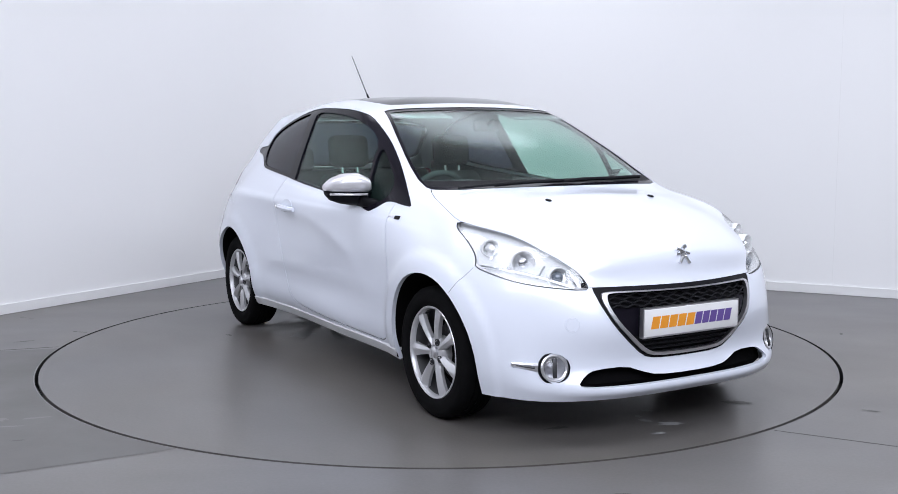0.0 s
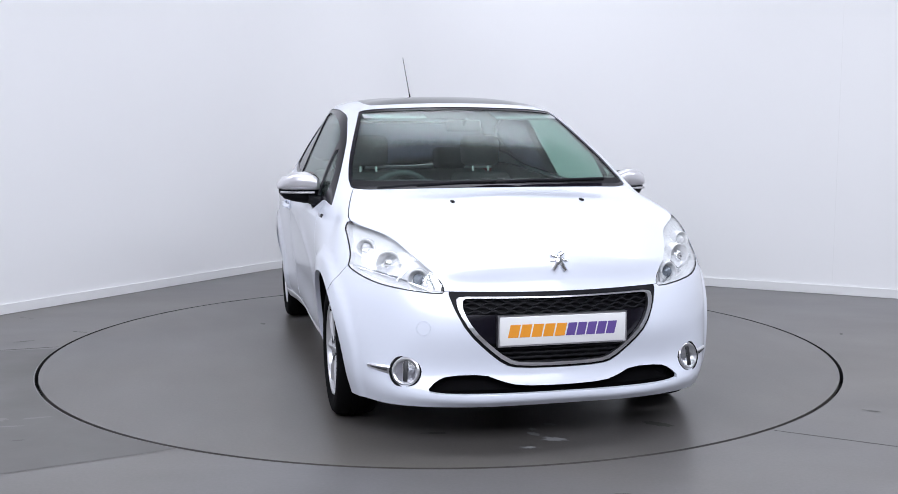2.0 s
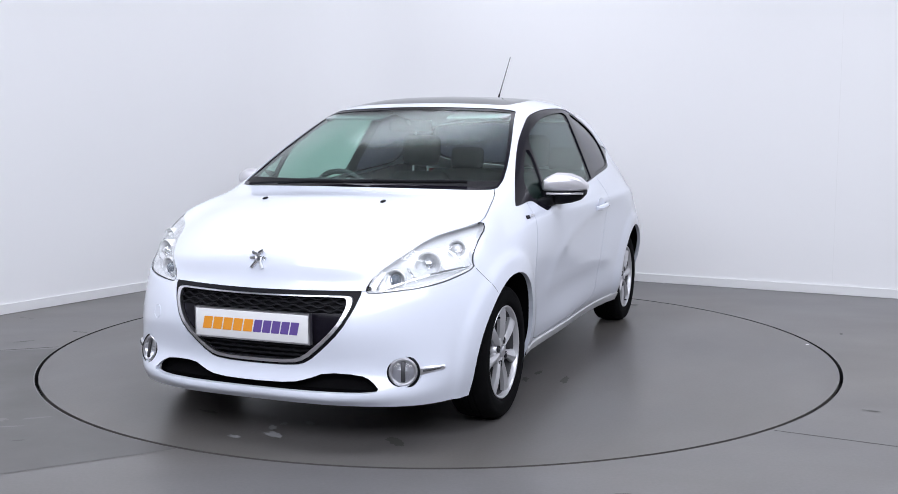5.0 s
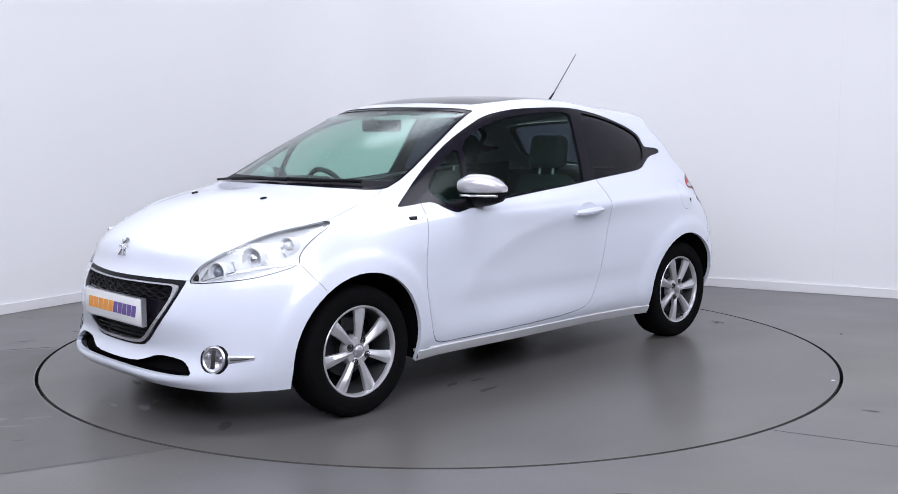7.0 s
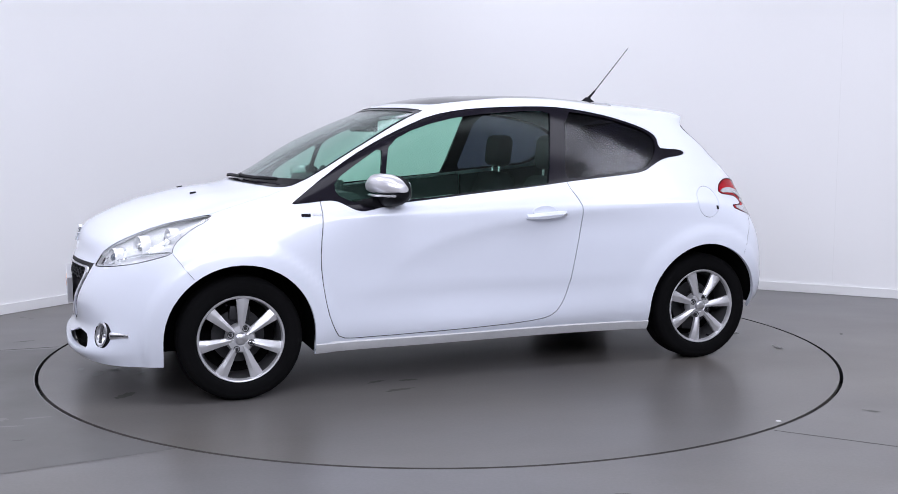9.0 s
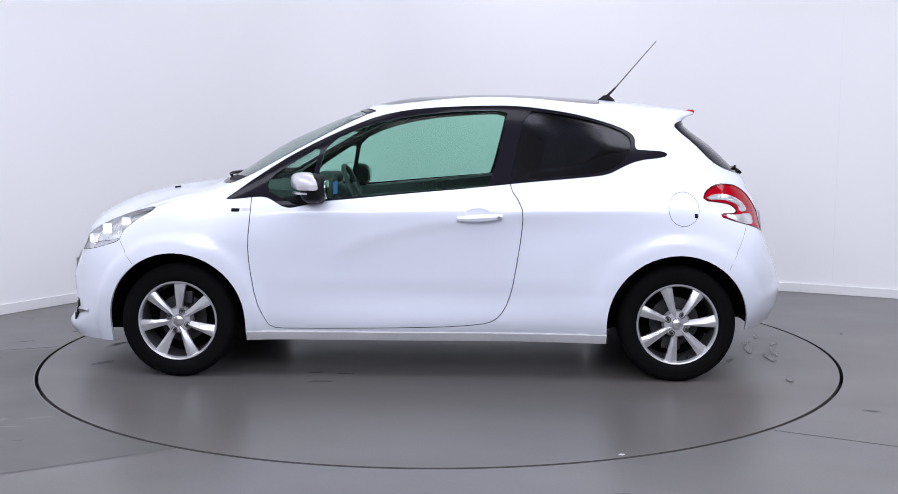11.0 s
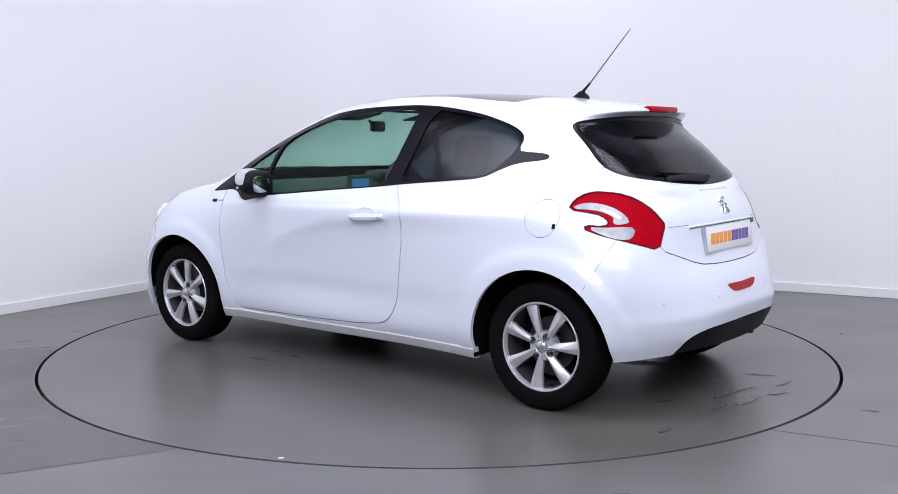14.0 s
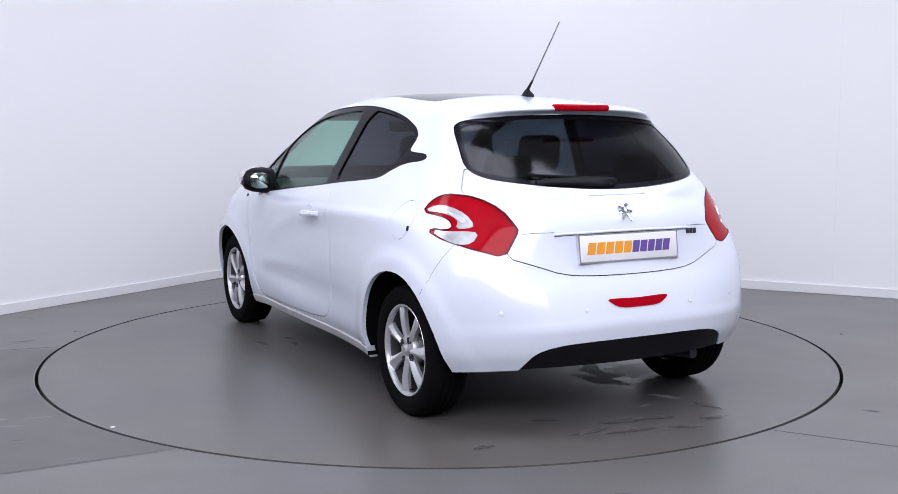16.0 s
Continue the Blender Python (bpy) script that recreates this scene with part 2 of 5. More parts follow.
# ---- mesh helpers ----
def part(name, mesh, mat, parent=None, label="", smooth=True):
    """Links a bmesh or mesh as one object under a thing or under a part."""
    if isinstance(mesh, bmesh.types.BMesh):
        me = bpy.data.meshes.new(name)
        bmesh.ops.recalc_face_normals(mesh, faces=mesh.faces)
        mesh.to_mesh(me)
        mesh.free()
        if smooth:
            for f in me.polygons:
                f.use_smooth = True
            me.set_sharp_from_angle(angle=radians(38))
    else:
        me = mesh
        me.name = name
    me.materials.clear()
    for one in (mat if isinstance(mat, tuple) else (mat,)):
        me.materials.append(one)
    ob = new(name, me)
    ob.parent = parent
    return tagged(ob, label=label) if label else ob


def rbox(a, b, r=0.01, segments=3, m=None):
    """A box from corner a to corner b with rounded edges."""
    bm = bmesh.new()
    bmesh.ops.create_cube(bm, size=1)
    for v in bm.verts:
        v.co = Vector([a[i] + (b[i] - a[i]) * (v.co[i] + 0.5) for i in range(3)])
    if r:
        bmesh.ops.bevel(bm, geom=bm.edges[:], offset=r, segments=segments, profile=0.5, affect="EDGES", clamp_overlap=True)
    if m is not None:
        bm.transform(m)
    return bm


def lathe(profile, segments=48, closed=False, m=None):
    """Turns (radius, height) points round z."""
    bm = bmesh.new()
    rings = []
    for r, h in profile:
        if r < 1e-6:
            rings.append([bm.verts.new((0, 0, h))])
        else:
            rings.append([bm.verts.new((r * math.cos(2 * math.pi * k / segments), r * math.sin(2 * math.pi * k / segments), h)) for k in range(segments)])
    pairs = list(zip(rings, rings[1:])) + ([(rings[-1], rings[0])] if closed else [])
    for p, q in pairs:
        for k in range(segments):
            f = [p[k % len(p)], p[(k + 1) % len(p)], q[(k + 1) % len(q)], q[k % len(q)]]
            f = [v for i, v in enumerate(f) if v is not f[i - 1]]
            if len(f) > 2:
                bm.faces.new(f)
    if m is not None:
        bm.transform(m)
    return bm


def tube(points, radius, segments=10, caps=True):
    """A round bar along points; radius is one number or one a point."""
    bm = bmesh.new()
    P = [Vector(p) for p in points]
    rings = []
    for k, p in enumerate(P):
        d = (P[min(k + 1, len(P) - 1)] - P[max(k - 1, 0)]).normalized()
        side = d.cross(Vector((0, 0, 1)) if abs(d.z) < 0.9 else Vector((0, 1, 0))).normalized()
        up = side.cross(d)
        r = radius[k] if isinstance(radius, (tuple, list)) else radius
        rings.append([bm.verts.new(p + r * (math.cos(a) * side + math.sin(a) * up)) for a in [2 * math.pi * i / segments for i in range(segments)]])
    for p, q in zip(rings, rings[1:]):
        for i in range(segments):
            bm.faces.new((p[i], p[(i + 1) % segments], q[(i + 1) % segments], q[i]))
    if caps:
        bm.faces.new(rings[0][::-1])
        bm.faces.new(rings[-1])
    return bm


def loft(sections):
    """A closed solid through equal loops of points."""
    bm = bmesh.new()
    rings = [[bm.verts.new(p) for p in s] for s in sections]
    n = len(rings[0])
    for p, q in zip(rings, rings[1:]):
        for i in range(n):
            bm.faces.new((p[i], p[(i + 1) % n], q[(i + 1) % n], q[i]))
    bm.faces.new(rings[0][::-1])
    bm.faces.new(rings[-1])
    return bm


def rounded(outline, times=2):
    """Cuts the corners of a closed outline until it runs smooth."""
    for _ in range(times):
        out = []
        for k, p in enumerate(outline):
            q = outline[(k + 1) % len(outline)]
            out += [tuple(0.75 * a + 0.25 * b for a, b in zip(p, q)), tuple(0.25 * a + 0.75 * b for a, b in zip(p, q))]
        outline = out
    return outline


def grown(outline, d):
    """The closed 2D outline moved outwards by d."""
    P = [Vector(p) for p in outline]
    area = sum(P[k - 1].x * P[k].y - P[k].x * P[k - 1].y for k in range(len(P)))
    s = d if area > 0 else -d
    out = []
    for k, p in enumerate(P):
        a, b = (p - P[k - 1]), (P[(k + 1) % len(P)] - p)
        n = Vector((a.y, -a.x)).normalized() + Vector((b.y, -b.x)).normalized()
        n = n.normalized() if n.length > 1e-6 else Vector((a.y, -a.x)).normalized()
        out.append(tuple(p + n * s))
    return out


def both(half):
    """A closed outline from its half with the first coordinate positive."""
    return list(half) + [(-a, b) for a, b in reversed(half) if abs(a) > 1e-6]


SIDE = (Vector((1, 0, 0)), Vector((0, 0, 1)), Vector((0, 1, 0)))
FRONT = (Vector((0, 1, 0)), Vector((0, 0, 1)), Vector((1, 0, 0)))
TOP = (Vector((1, 0, 0)), Vector((0, 1, 0)), Vector((0, 0, 1)))


def slant(angle):
    """A view of the body from that bearing: 0 from ahead, 90 from its left."""
    a = radians(angle)
    return (Vector((-math.sin(a), math.cos(a), 0)), Vector((0, 0, 1)), Vector((math.cos(a), math.sin(a), 0)))


def flat(points, view):
    return [(Vector(p).dot(view[0]), Vector(p).dot(view[1])) for p in points]


def prism(outline, view, lo, hi):
    """The outline in that view, as a solid between two depths."""
    bm = bmesh.new()
    rows = [[bm.verts.new(view[0] * a + view[1] * b + view[2] * d) for a, b in outline] for d in (lo, hi)]
    n = len(outline)
    for i in range(n):
        bm.faces.new((rows[0][i], rows[0][(i + 1) % n], rows[1][(i + 1) % n], rows[1][i]))
    bm.faces.new(rows[0][::-1])
    bm.faces.new(rows[1])
    bmesh.ops.triangulate(bm, faces=[f for f in bm.faces if len(f.verts) > 4])
    bmesh.ops.recalc_face_normals(bm, faces=bm.faces)
    me = bpy.data.meshes.new("prism")
    bm.to_mesh(me)
    bm.free()
    return me


def mirrored(me, name="mirrored"):
    bm = bmesh.new()
    bm.from_mesh(me)
    for v in bm.verts:
        v.co.y = -v.co.y
    bmesh.ops.reverse_faces(bm, faces=bm.faces)
    out = bpy.data.meshes.new(name)
    bm.to_mesh(out)
    bm.free()
    return out


def combine(a, b, how):
    """The solid a less b, or what a and b share."""
    oa, ob = bpy.data.objects.new("a", a), bpy.data.objects.new("b", b)
    scene.collection.objects.link(oa)
    scene.collection.objects.link(ob)
    mod = oa.modifiers.new("cut", "BOOLEAN")
    mod.operation, mod.object, mod.solver = how, ob, "MANIFOLD"
    deps = bpy.context.evaluated_depsgraph_get()
    out = bpy.data.meshes.new_from_object(oa.evaluated_get(deps))
    bpy.data.objects.remove(oa)
    bpy.data.objects.remove(ob)
    return out


BODY_POINTS, BODY_FACES = body_verts()
skin = bpy.data.meshes.new("skin")
skin.from_pydata(BODY_POINTS, [], BODY_FACES)
skin.update()
BODY_NORMALS = np.array([v.normal[:] for v in skin.vertices])
SKIN_TREE = BVHTree.FromPolygons([Vector(p) for p in BODY_POINTS], BODY_FACES)


SHELLS = {}


def shell(depth, thick):
    """The body surface, moved inwards by depth, as a solid sheet. Inner faces take the second material."""
    if (depth, thick) in SHELLS:
        return SHELLS[(depth, thick)]
    P = np.array(BODY_POINTS)
    n = len(P)
    pts = np.concatenate([P - BODY_NORMALS * depth, P - BODY_NORMALS * (depth + thick)])
    faces = [tuple(f) for f in BODY_FACES] + [tuple(a + n for a in reversed(f)) for f in BODY_FACES]
    seen = {}
    for f in BODY_FACES:
        for k in range(len(f)):
            seen[(f[k - 1], f[k])] = True
    faces += [(b, a, a + n, b + n) for a, b in seen if (b, a) not in seen]
    me = bpy.data.meshes.new("shell")
    me.from_pydata(pts.tolist(), [], faces)
    me.materials.append(PAINT)
    me.materials.append(LINING)
    me.polygons.foreach_set("material_index", [1 if len(BODY_FACES) <= k < 2 * len(BODY_FACES) else 0 for k in range(len(faces))])
    me.update()
    SHELLS[(depth, thick)] = me
    return me


def sleek(me, depth=0.0):
    """Gives faces on the body surface its own smooth normals."""
    me.update()
    normals = [None] * len(me.loops)
    for f in me.polygons:
        place, n, k, dist = SKIN_TREE.find_nearest(f.center)
        facing = f.normal.dot(n)
        outer = (abs(dist - depth) < 0.0025 and facing > 0.8) or (0.002 < dist - depth < 0.0065 and facing < -0.8)
        f.use_smooth = True
        for li in f.loop_indices:
            v = me.vertices[me.loops[li].vertex_index].co
            if outer:
                place, n2, k2, _ = SKIN_TREE.find_nearest(v)
                ids = BODY_FACES[k2]
                w = [1 / ((Vector(BODY_POINTS[i]) - place).length + 1e-4) ** 2 for i in ids]
                nn = Vector((0, 0, 0))
                for i, ww in zip(ids, w):
                    nn += Vector(BODY_NORMALS[i]) * ww
                normals[li] = tuple(nn.normalized() * math.copysign(1, facing))
            else:
                normals[li] = tuple(f.normal)
    me.normals_split_custom_set(normals)
    return me


def on_skin(x=None, y=None, z=None):
    """The point and normal where a line along the axis that is left out meets the body; with all three, from behind."""
    if y is None:
        o, d = Vector((x, 3, z)), Vector((0, -1, 0))
    elif z is None:
        o, d = Vector((x, y, 3)), Vector((0, 0, -1))
    else:
        o, d = (Vector((4, y, z)), Vector((-1, 0, 0))) if x is None else (Vector((-4, y, z)), Vector((1, 0, 0)))
    place, n, _, _ = SKIN_TREE.ray_cast(o, d)
    return place, n


def seat_on(place, n, lift=0.0, up=Vector((0, 0, 1))):
    """A pose on the surface: z along its normal, y upwards."""
    zax = n.normalized()
    xax = up.cross(zax).normalized()
    yax = zax.cross(xax)
    m = Matrix((xax, yax, zax)).transposed().to_4x4()
    m.translation = place + zax * lift
    return m


# ---- room ----
def floor_paint(name, cool, warm, rough):
    """Worn grey floor paint: wide warm and cool clouds, smeared dirt, fine grain, uneven gloss."""
    m = material(name, cool, rough)
    nt = m.node_tree
    b = nt.nodes["Principled BSDF"]
    at = nt.nodes.new("ShaderNodeTexCoord")
    stretch = nt.nodes.new("ShaderNodeMapping")
    stretch.inputs["Scale"].default_value = (0.8, 1.5, 1)
    stretch.inputs["Rotation"].default_value = (0, 0, 0.5)
    nt.links.new(at.outputs["Object"], stretch.inputs["Vector"])
    tone = None
    for size, detail, lo, hi, source in ((0.55, 3, 0.35, 0.65, at.outputs["Object"]), (1.3, 4, 0.3, 0.72, stretch.outputs[0]), (70, 3, 0.2, 0.8, at.outputs["Object"])):
        n = nt.nodes.new("ShaderNodeTexNoise")
        n.inputs["Scale"].default_value, n.inputs["Detail"].default_value = size, detail
        nt.links.new(source, n.inputs["Vector"])
        r = nt.nodes.new("ShaderNodeMapRange")
        r.inputs["From Min"].default_value, r.inputs["From Max"].default_value = lo, hi
        nt.links.new(n.outputs["Fac"], r.inputs["Value"])
        mix = nt.nodes.new("ShaderNodeMix")
        mix.data_type = "RGBA"
        nt.links.new(r.outputs["Result"], mix.inputs["Factor"])
        if tone is None:
            mix.inputs["A"].default_value, mix.inputs["B"].default_value = (*cool, 1), (*warm, 1)
        else:
            mix.blend_type = "MULTIPLY"
            low = nt.nodes.new("ShaderNodeMapRange")
            low.inputs["To Min"].default_value, low.inputs["To Max"].default_value = (0.90, 1.08) if size < 10 else (0.9, 1.08)
            nt.links.new(r.outputs["Result"], low.inputs["Value"])
            mix.inputs["Factor"].default_value = 1
            nt.links.remove(mix.inputs["Factor"].links[0])
            nt.links.new(tone, mix.inputs["A"])
            nt.links.new(low.outputs["Result"], mix.inputs["B"])
        tone = mix.outputs["Result"]
        if 1 < size < 10:
            gloss = nt.nodes.new("ShaderNodeMapRange")
            gloss.inputs["To Min"].default_value, gloss.inputs["To Max"].default_value = rough + 0.02, rough - 0.02
            nt.links.new(r.outputs["Result"], gloss.inputs["Value"])
            nt.links.new(gloss.outputs["Result"], b.inputs["Roughness"])
    nt.links.new(tone, b.inputs["Base Color"])
    bump = nt.nodes.new("ShaderNodeBump")
    bump.inputs["Strength"].default_value, bump.inputs["Distance"].default_value = 0.06, 0.002
    nt.links.new(n.outputs["Fac"], bump.inputs["Height"])
    nt.links.new(bump.outputs["Normal"], b.inputs["Normal"])
    return m


FLOOR = floor_paint("painted_concrete", (0.130, 0.126, 0.128), (0.128, 0.119, 0.110), 0.33)
DISC = floor_paint("turntable_paint", (0.114, 0.109, 0.108), (0.112, 0.103, 0.094), 0.31)
WALL = varied(material("white_wall_paint", (0.86, 0.86, 0.865), 0.55), 0.015, 0.6, 0.05, 90)
SKIRT = varied(material("white_gloss_paint", (0.80, 0.80, 0.80), 0.3), 0.02, 4)
JOINT = material("dark_joint", (0.006, 0.006, 0.006), 0.8)
TABLE_R = 2.215
CORNERS = ((-1.13, 4.03), (-8.1, -6.98), (2.9, -13.9), (9.97, -1.72))


def ring_bm(r0, r1, z0, z1, n=256):
    return lathe([(r0, z0), (r1, z0), (r1, z1), (r0, z1)], n, True)


floor_bm = bmesh.new()
inner = [floor_bm.verts.new(((TABLE_R + .010) * math.cos(2 * math.pi * k / 256), (TABLE_R + .010) * math.sin(2 * math.pi * k / 256), 0)) for k in range(256)]
outer = [floor_bm.verts.new((16 * math.cos(2 * math.pi * k / 256), 16 * math.sin(2 * math.pi * k / 256), 0)) for k in range(256)]
for k in range(256):
    floor_bm.faces.new((inner[k], outer[k], outer[(k + 1) % 256], inner[(k + 1) % 256]))
tagged(part("floor", floor_bm, FLOOR), kind="structure")
tagged(part("floor_pit", lathe([(0, -.07), (TABLE_R + .011, -.07), (TABLE_R + .011, -.0005)], 256), JOINT), kind="structure")
turntable = tagged(part("turntable", lathe([(0, 0), (TABLE_R - .008, 0), (TABLE_R - .008, -.02), (0, -.02)], 256), DISC),
                   "round grey painted turntable flush with the floor", "turntable")


def bend(radius, n=14):
    """The rounded corner between the two seen walls: points from one tangent to the other."""
    c = Vector(CORNERS[0])
    u, v = (Vector(CORNERS[1]) - c).normalized(), (Vector(CORNERS[3]) - c).normalized()
    half = u.angle(v) / 2
    reach = radius / math.tan(half)
    centre = c + (u + v).normalized() * (radius / math.sin(half))
    p, q = c + u * reach - centre, c + v * reach - centre
    sweep = p.angle_signed(q)
    return [centre + Matrix.Rotation(-sweep * k / n, 2) @ p for k in range(n + 1)]


BEND = bend(1.0)


def sheet(name, path, mat, thick, z0, z1):
    """A wall along a path of points, thick on its outer side."""
    bm = bmesh.new()
    n = len(path)
    rows = []
    for k, p in enumerate(path):
        d = (path[min(k + 1, n - 1)] - path[max(k - 1, 0)]).normalized()
        out = Vector((-d.y, d.x))
        rows.append([bm.verts.new((*(p + out * o), z)) for o, z in ((0, z0), (0, z1), (thick, z1), (thick, z0))])
    for a, b in zip(rows, rows[1:]):
        for i in range(4):
            bm.faces.new((a[i], a[(i + 1) % 4], b[(i + 1) % 4], b[i]))
    bm.faces.new(rows[0][::-1])
    bm.faces.new(rows[-1])
    return tagged(part(name, bm, mat), kind="structure")


SEEN = [Vector(CORNERS[1])] + BEND + [Vector(CORNERS[3])]
sheet("wall_back", SEEN, WALL, .12, 0, CEILING)
sheet("baseboard", SEEN, SKIRT, -.015, .002, .07)
sheet("wall_left", [Vector(CORNERS[2]), Vector(CORNERS[1])], WALL, .12, 0, CEILING)
sheet("wall_right", [Vector(CORNERS[3]), Vector(CORNERS[2])], WALL, .12, 0, CEILING)
tagged(part("ceiling", rbox((-9, -15, CEILING), (11, 5, CEILING + .1), 0), WALL), kind="structure")

# ---- marks on the floor and the turntable ----
CHIP = varied(material("bare_concrete", (0.27, 0.27, 0.275), 0.6), 0.12, 9)
WORN = varied(material("worn_floor", (0.19, 0.185, 0.18), 0.5), 0.15, 9)
SMUDGE = varied(material("tyre_smudge", (0.065, 0.062, 0.058), 0.45), 0.3, 14)
random.seed(7)


def blot(name, x, y, rx, ry, turn, mat, parent=None, label="", lift=.0012):
    """A thin patch of worn paint or rubber with a ragged edge."""
    bm = bmesh.new()
    n = 56
    edge = []
    for k in range(n):
        a = 2 * math.pi * k / n
        r = 1 + sum(w * noise.noise((math.cos(a) * f + x * 7, math.sin(a) * f + y * 7, f)) for f, w in ((1.3, .5), (3.1, .45), (8, .3)))
        edge.append(bm.verts.new((rx * r * math.cos(a), ry * r * math.sin(a), 0)))
    bm.faces.new(edge)
    bm.transform(pose(x, y, lift, 0, 0, turn))
    return part(name, bm, mat, parent, label)


def joint(a, b, width=.004):
    """A fine crack in the floor paint."""
    d = Vector(b) - Vector(a)
    bm = rbox((0, -width / 2, .0002), (d.length, width / 2, .0012), 0)
    bm.transform(Matrix.Translation((a[0], a[1], 0)) @ Matrix.Rotation(math.atan2(d.y, d.x), 4, "Z"))
    return tagged(part("floor_joint", bm, SMUDGE), kind="structure")


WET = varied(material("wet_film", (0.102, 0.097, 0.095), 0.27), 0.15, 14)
CHIPS = ((-1.13, -.31, .13, .055, 20), (-1.00, -.40, .12, .05, 0), (-.88, -.45, .15, .035, -35), (-.71, -.58, .10, .06, -35), (-.63, -.39, .17, .022, -12), (-.50, -.42, .07, .018, 10),
         (-1.56, -.39, .06, .022, 30), (-1.634, -.197, .014, .034, 10), (1.92, .036, .05, .022, 60), (1.83, -.025, .03, .014, 30), (1.76, -.01, .02, .012, 0), (1.71, .087, .03, .015, 50), (2.0, -.10, .03, .014, 80))
for k, (bx, by, brx, bry, bt) in enumerate(CHIPS):
    blot("paint_chip", bx, by, brx, bry, bt, CHIP, turntable, "ragged pale patch of bare concrete", .0012 + .0001 * k)
blot("worn_patch", -1.05, -.60, .13, .15, 20, WORN, turntable, "worn grey patch of thin paint", .0008)
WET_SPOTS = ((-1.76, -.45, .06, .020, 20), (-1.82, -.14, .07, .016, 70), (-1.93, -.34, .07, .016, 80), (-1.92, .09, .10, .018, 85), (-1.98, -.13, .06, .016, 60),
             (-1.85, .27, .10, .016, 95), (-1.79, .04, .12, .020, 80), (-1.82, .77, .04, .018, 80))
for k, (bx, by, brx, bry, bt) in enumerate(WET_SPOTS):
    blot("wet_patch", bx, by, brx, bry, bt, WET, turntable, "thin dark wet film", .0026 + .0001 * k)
for k, (bx, by, brx, bry, bt) in enumerate(((1.81, .54, .06, .025, 40), (.55, .91, .07, .018, 10), (.45, .74, .04, .014, 0), (-.92, -.98, .03, .012, 20), (1.72, -.42, .05, .014, 80), (.62, .72, .05, .014, 10), (-1.62, .34, .06, .014, 60))):
    blot("tyre_mark", bx, by, brx, bry, bt, SMUDGE, turntable, "dark rubber scuff", .0012 + .0001 * k)
blot("paint_speck", -.815, 2.02, .013, .010, 0, PLATE_WHITE, turntable, "white speck of paint")
for jx, jy, kx, ky in ((1.41, -1.74, 2.6, -2.38), (-2.9, -.24, -2.24, -.03), (-2.32, .43, -2.225, .40)):
    joint((jx, jy), (kx, ky), .005)
for bx, by in ((-2.842, .931), (-2.758, .866)):
    tagged(blot("floor_mark", bx, by, .018, .010, 0, SMUDGE), kind="structure")

for bx, by, brx, bry, bt in ((-1.95, -1.56, .06, .03, 0), (-1.78, -1.53, .05, .012, 20), (-2.05, -1.50, .03, .012, 40), (-1.84, -1.66, .05, .008, 10), (-2.35, -.75, .05, .010, 60)):
    tagged(blot("floor_mark", bx, by, brx, bry, bt, WORN, lift=.0024), kind="structure")
for bx, by, brx, bry, bt in ((-1.72, -1.86, .03, .008, 15), (-2.5, .12, .05, .010, 30), (2.5, .3, .04, .008, 70), (2.65, -.55, .06, .008, 20), (1.95, -1.45, .04, .006, -30), (.6, -2.5, .05, .006, 10), (-.5, -2.62, .04, .006, 0)):
    tagged(blot("floor_mark", bx, by, brx, bry, bt, SMUDGE, lift=.0024), kind="structure")

# a duller floor reflection, painted as a darker, warmer tone on one part
DULL_REFLECTION = varied(material("dull_reflection_tone", (0.098, 0.094, 0.090), 0.42), 0.16, 2.2, 0.05, 45, 0.06)
dull_bm = bmesh.new()
arc = [Vector((2.232 * math.cos(radians(a)), 2.232 * math.sin(radians(a)), .0012)) for a in range(182, 243, 3)]
rim_out = [(-1.62, -2.27), (-2.2, -2.5), (-3.2, -2.6), (-4.4, -2.2), (-4.6, -.9), (-2.9, -.25)]
dull_bm.faces.new([dull_bm.verts.new(p) for p in arc] + [dull_bm.verts.new((*p, .0012)) for p in rim_out])
tagged(part("reflection_patch", dull_bm, DULL_REFLECTION), kind="structure")

# a plumb joint between two wall boards
wall_dir = (Vector(CORNERS[3]) - Vector(CORNERS[0])).normalized()
seam_at = Vector(CORNERS[0]) + wall_dir * 4.70
seam = rbox((0, -.002, .07), (.003, .002, 2.2), 0)
seam.transform(Matrix.Translation((*seam_at, 0)) @ Matrix.Rotation(math.atan2(wall_dir.y, wall_dir.x), 4, "Z"))
tagged(part("wall_joint", seam, SKIRT), kind="structure")


# ---- the car ----
car = tagged(new("car"), "white three-door hatchback with silver alloy wheels parked on the turntable", "car")

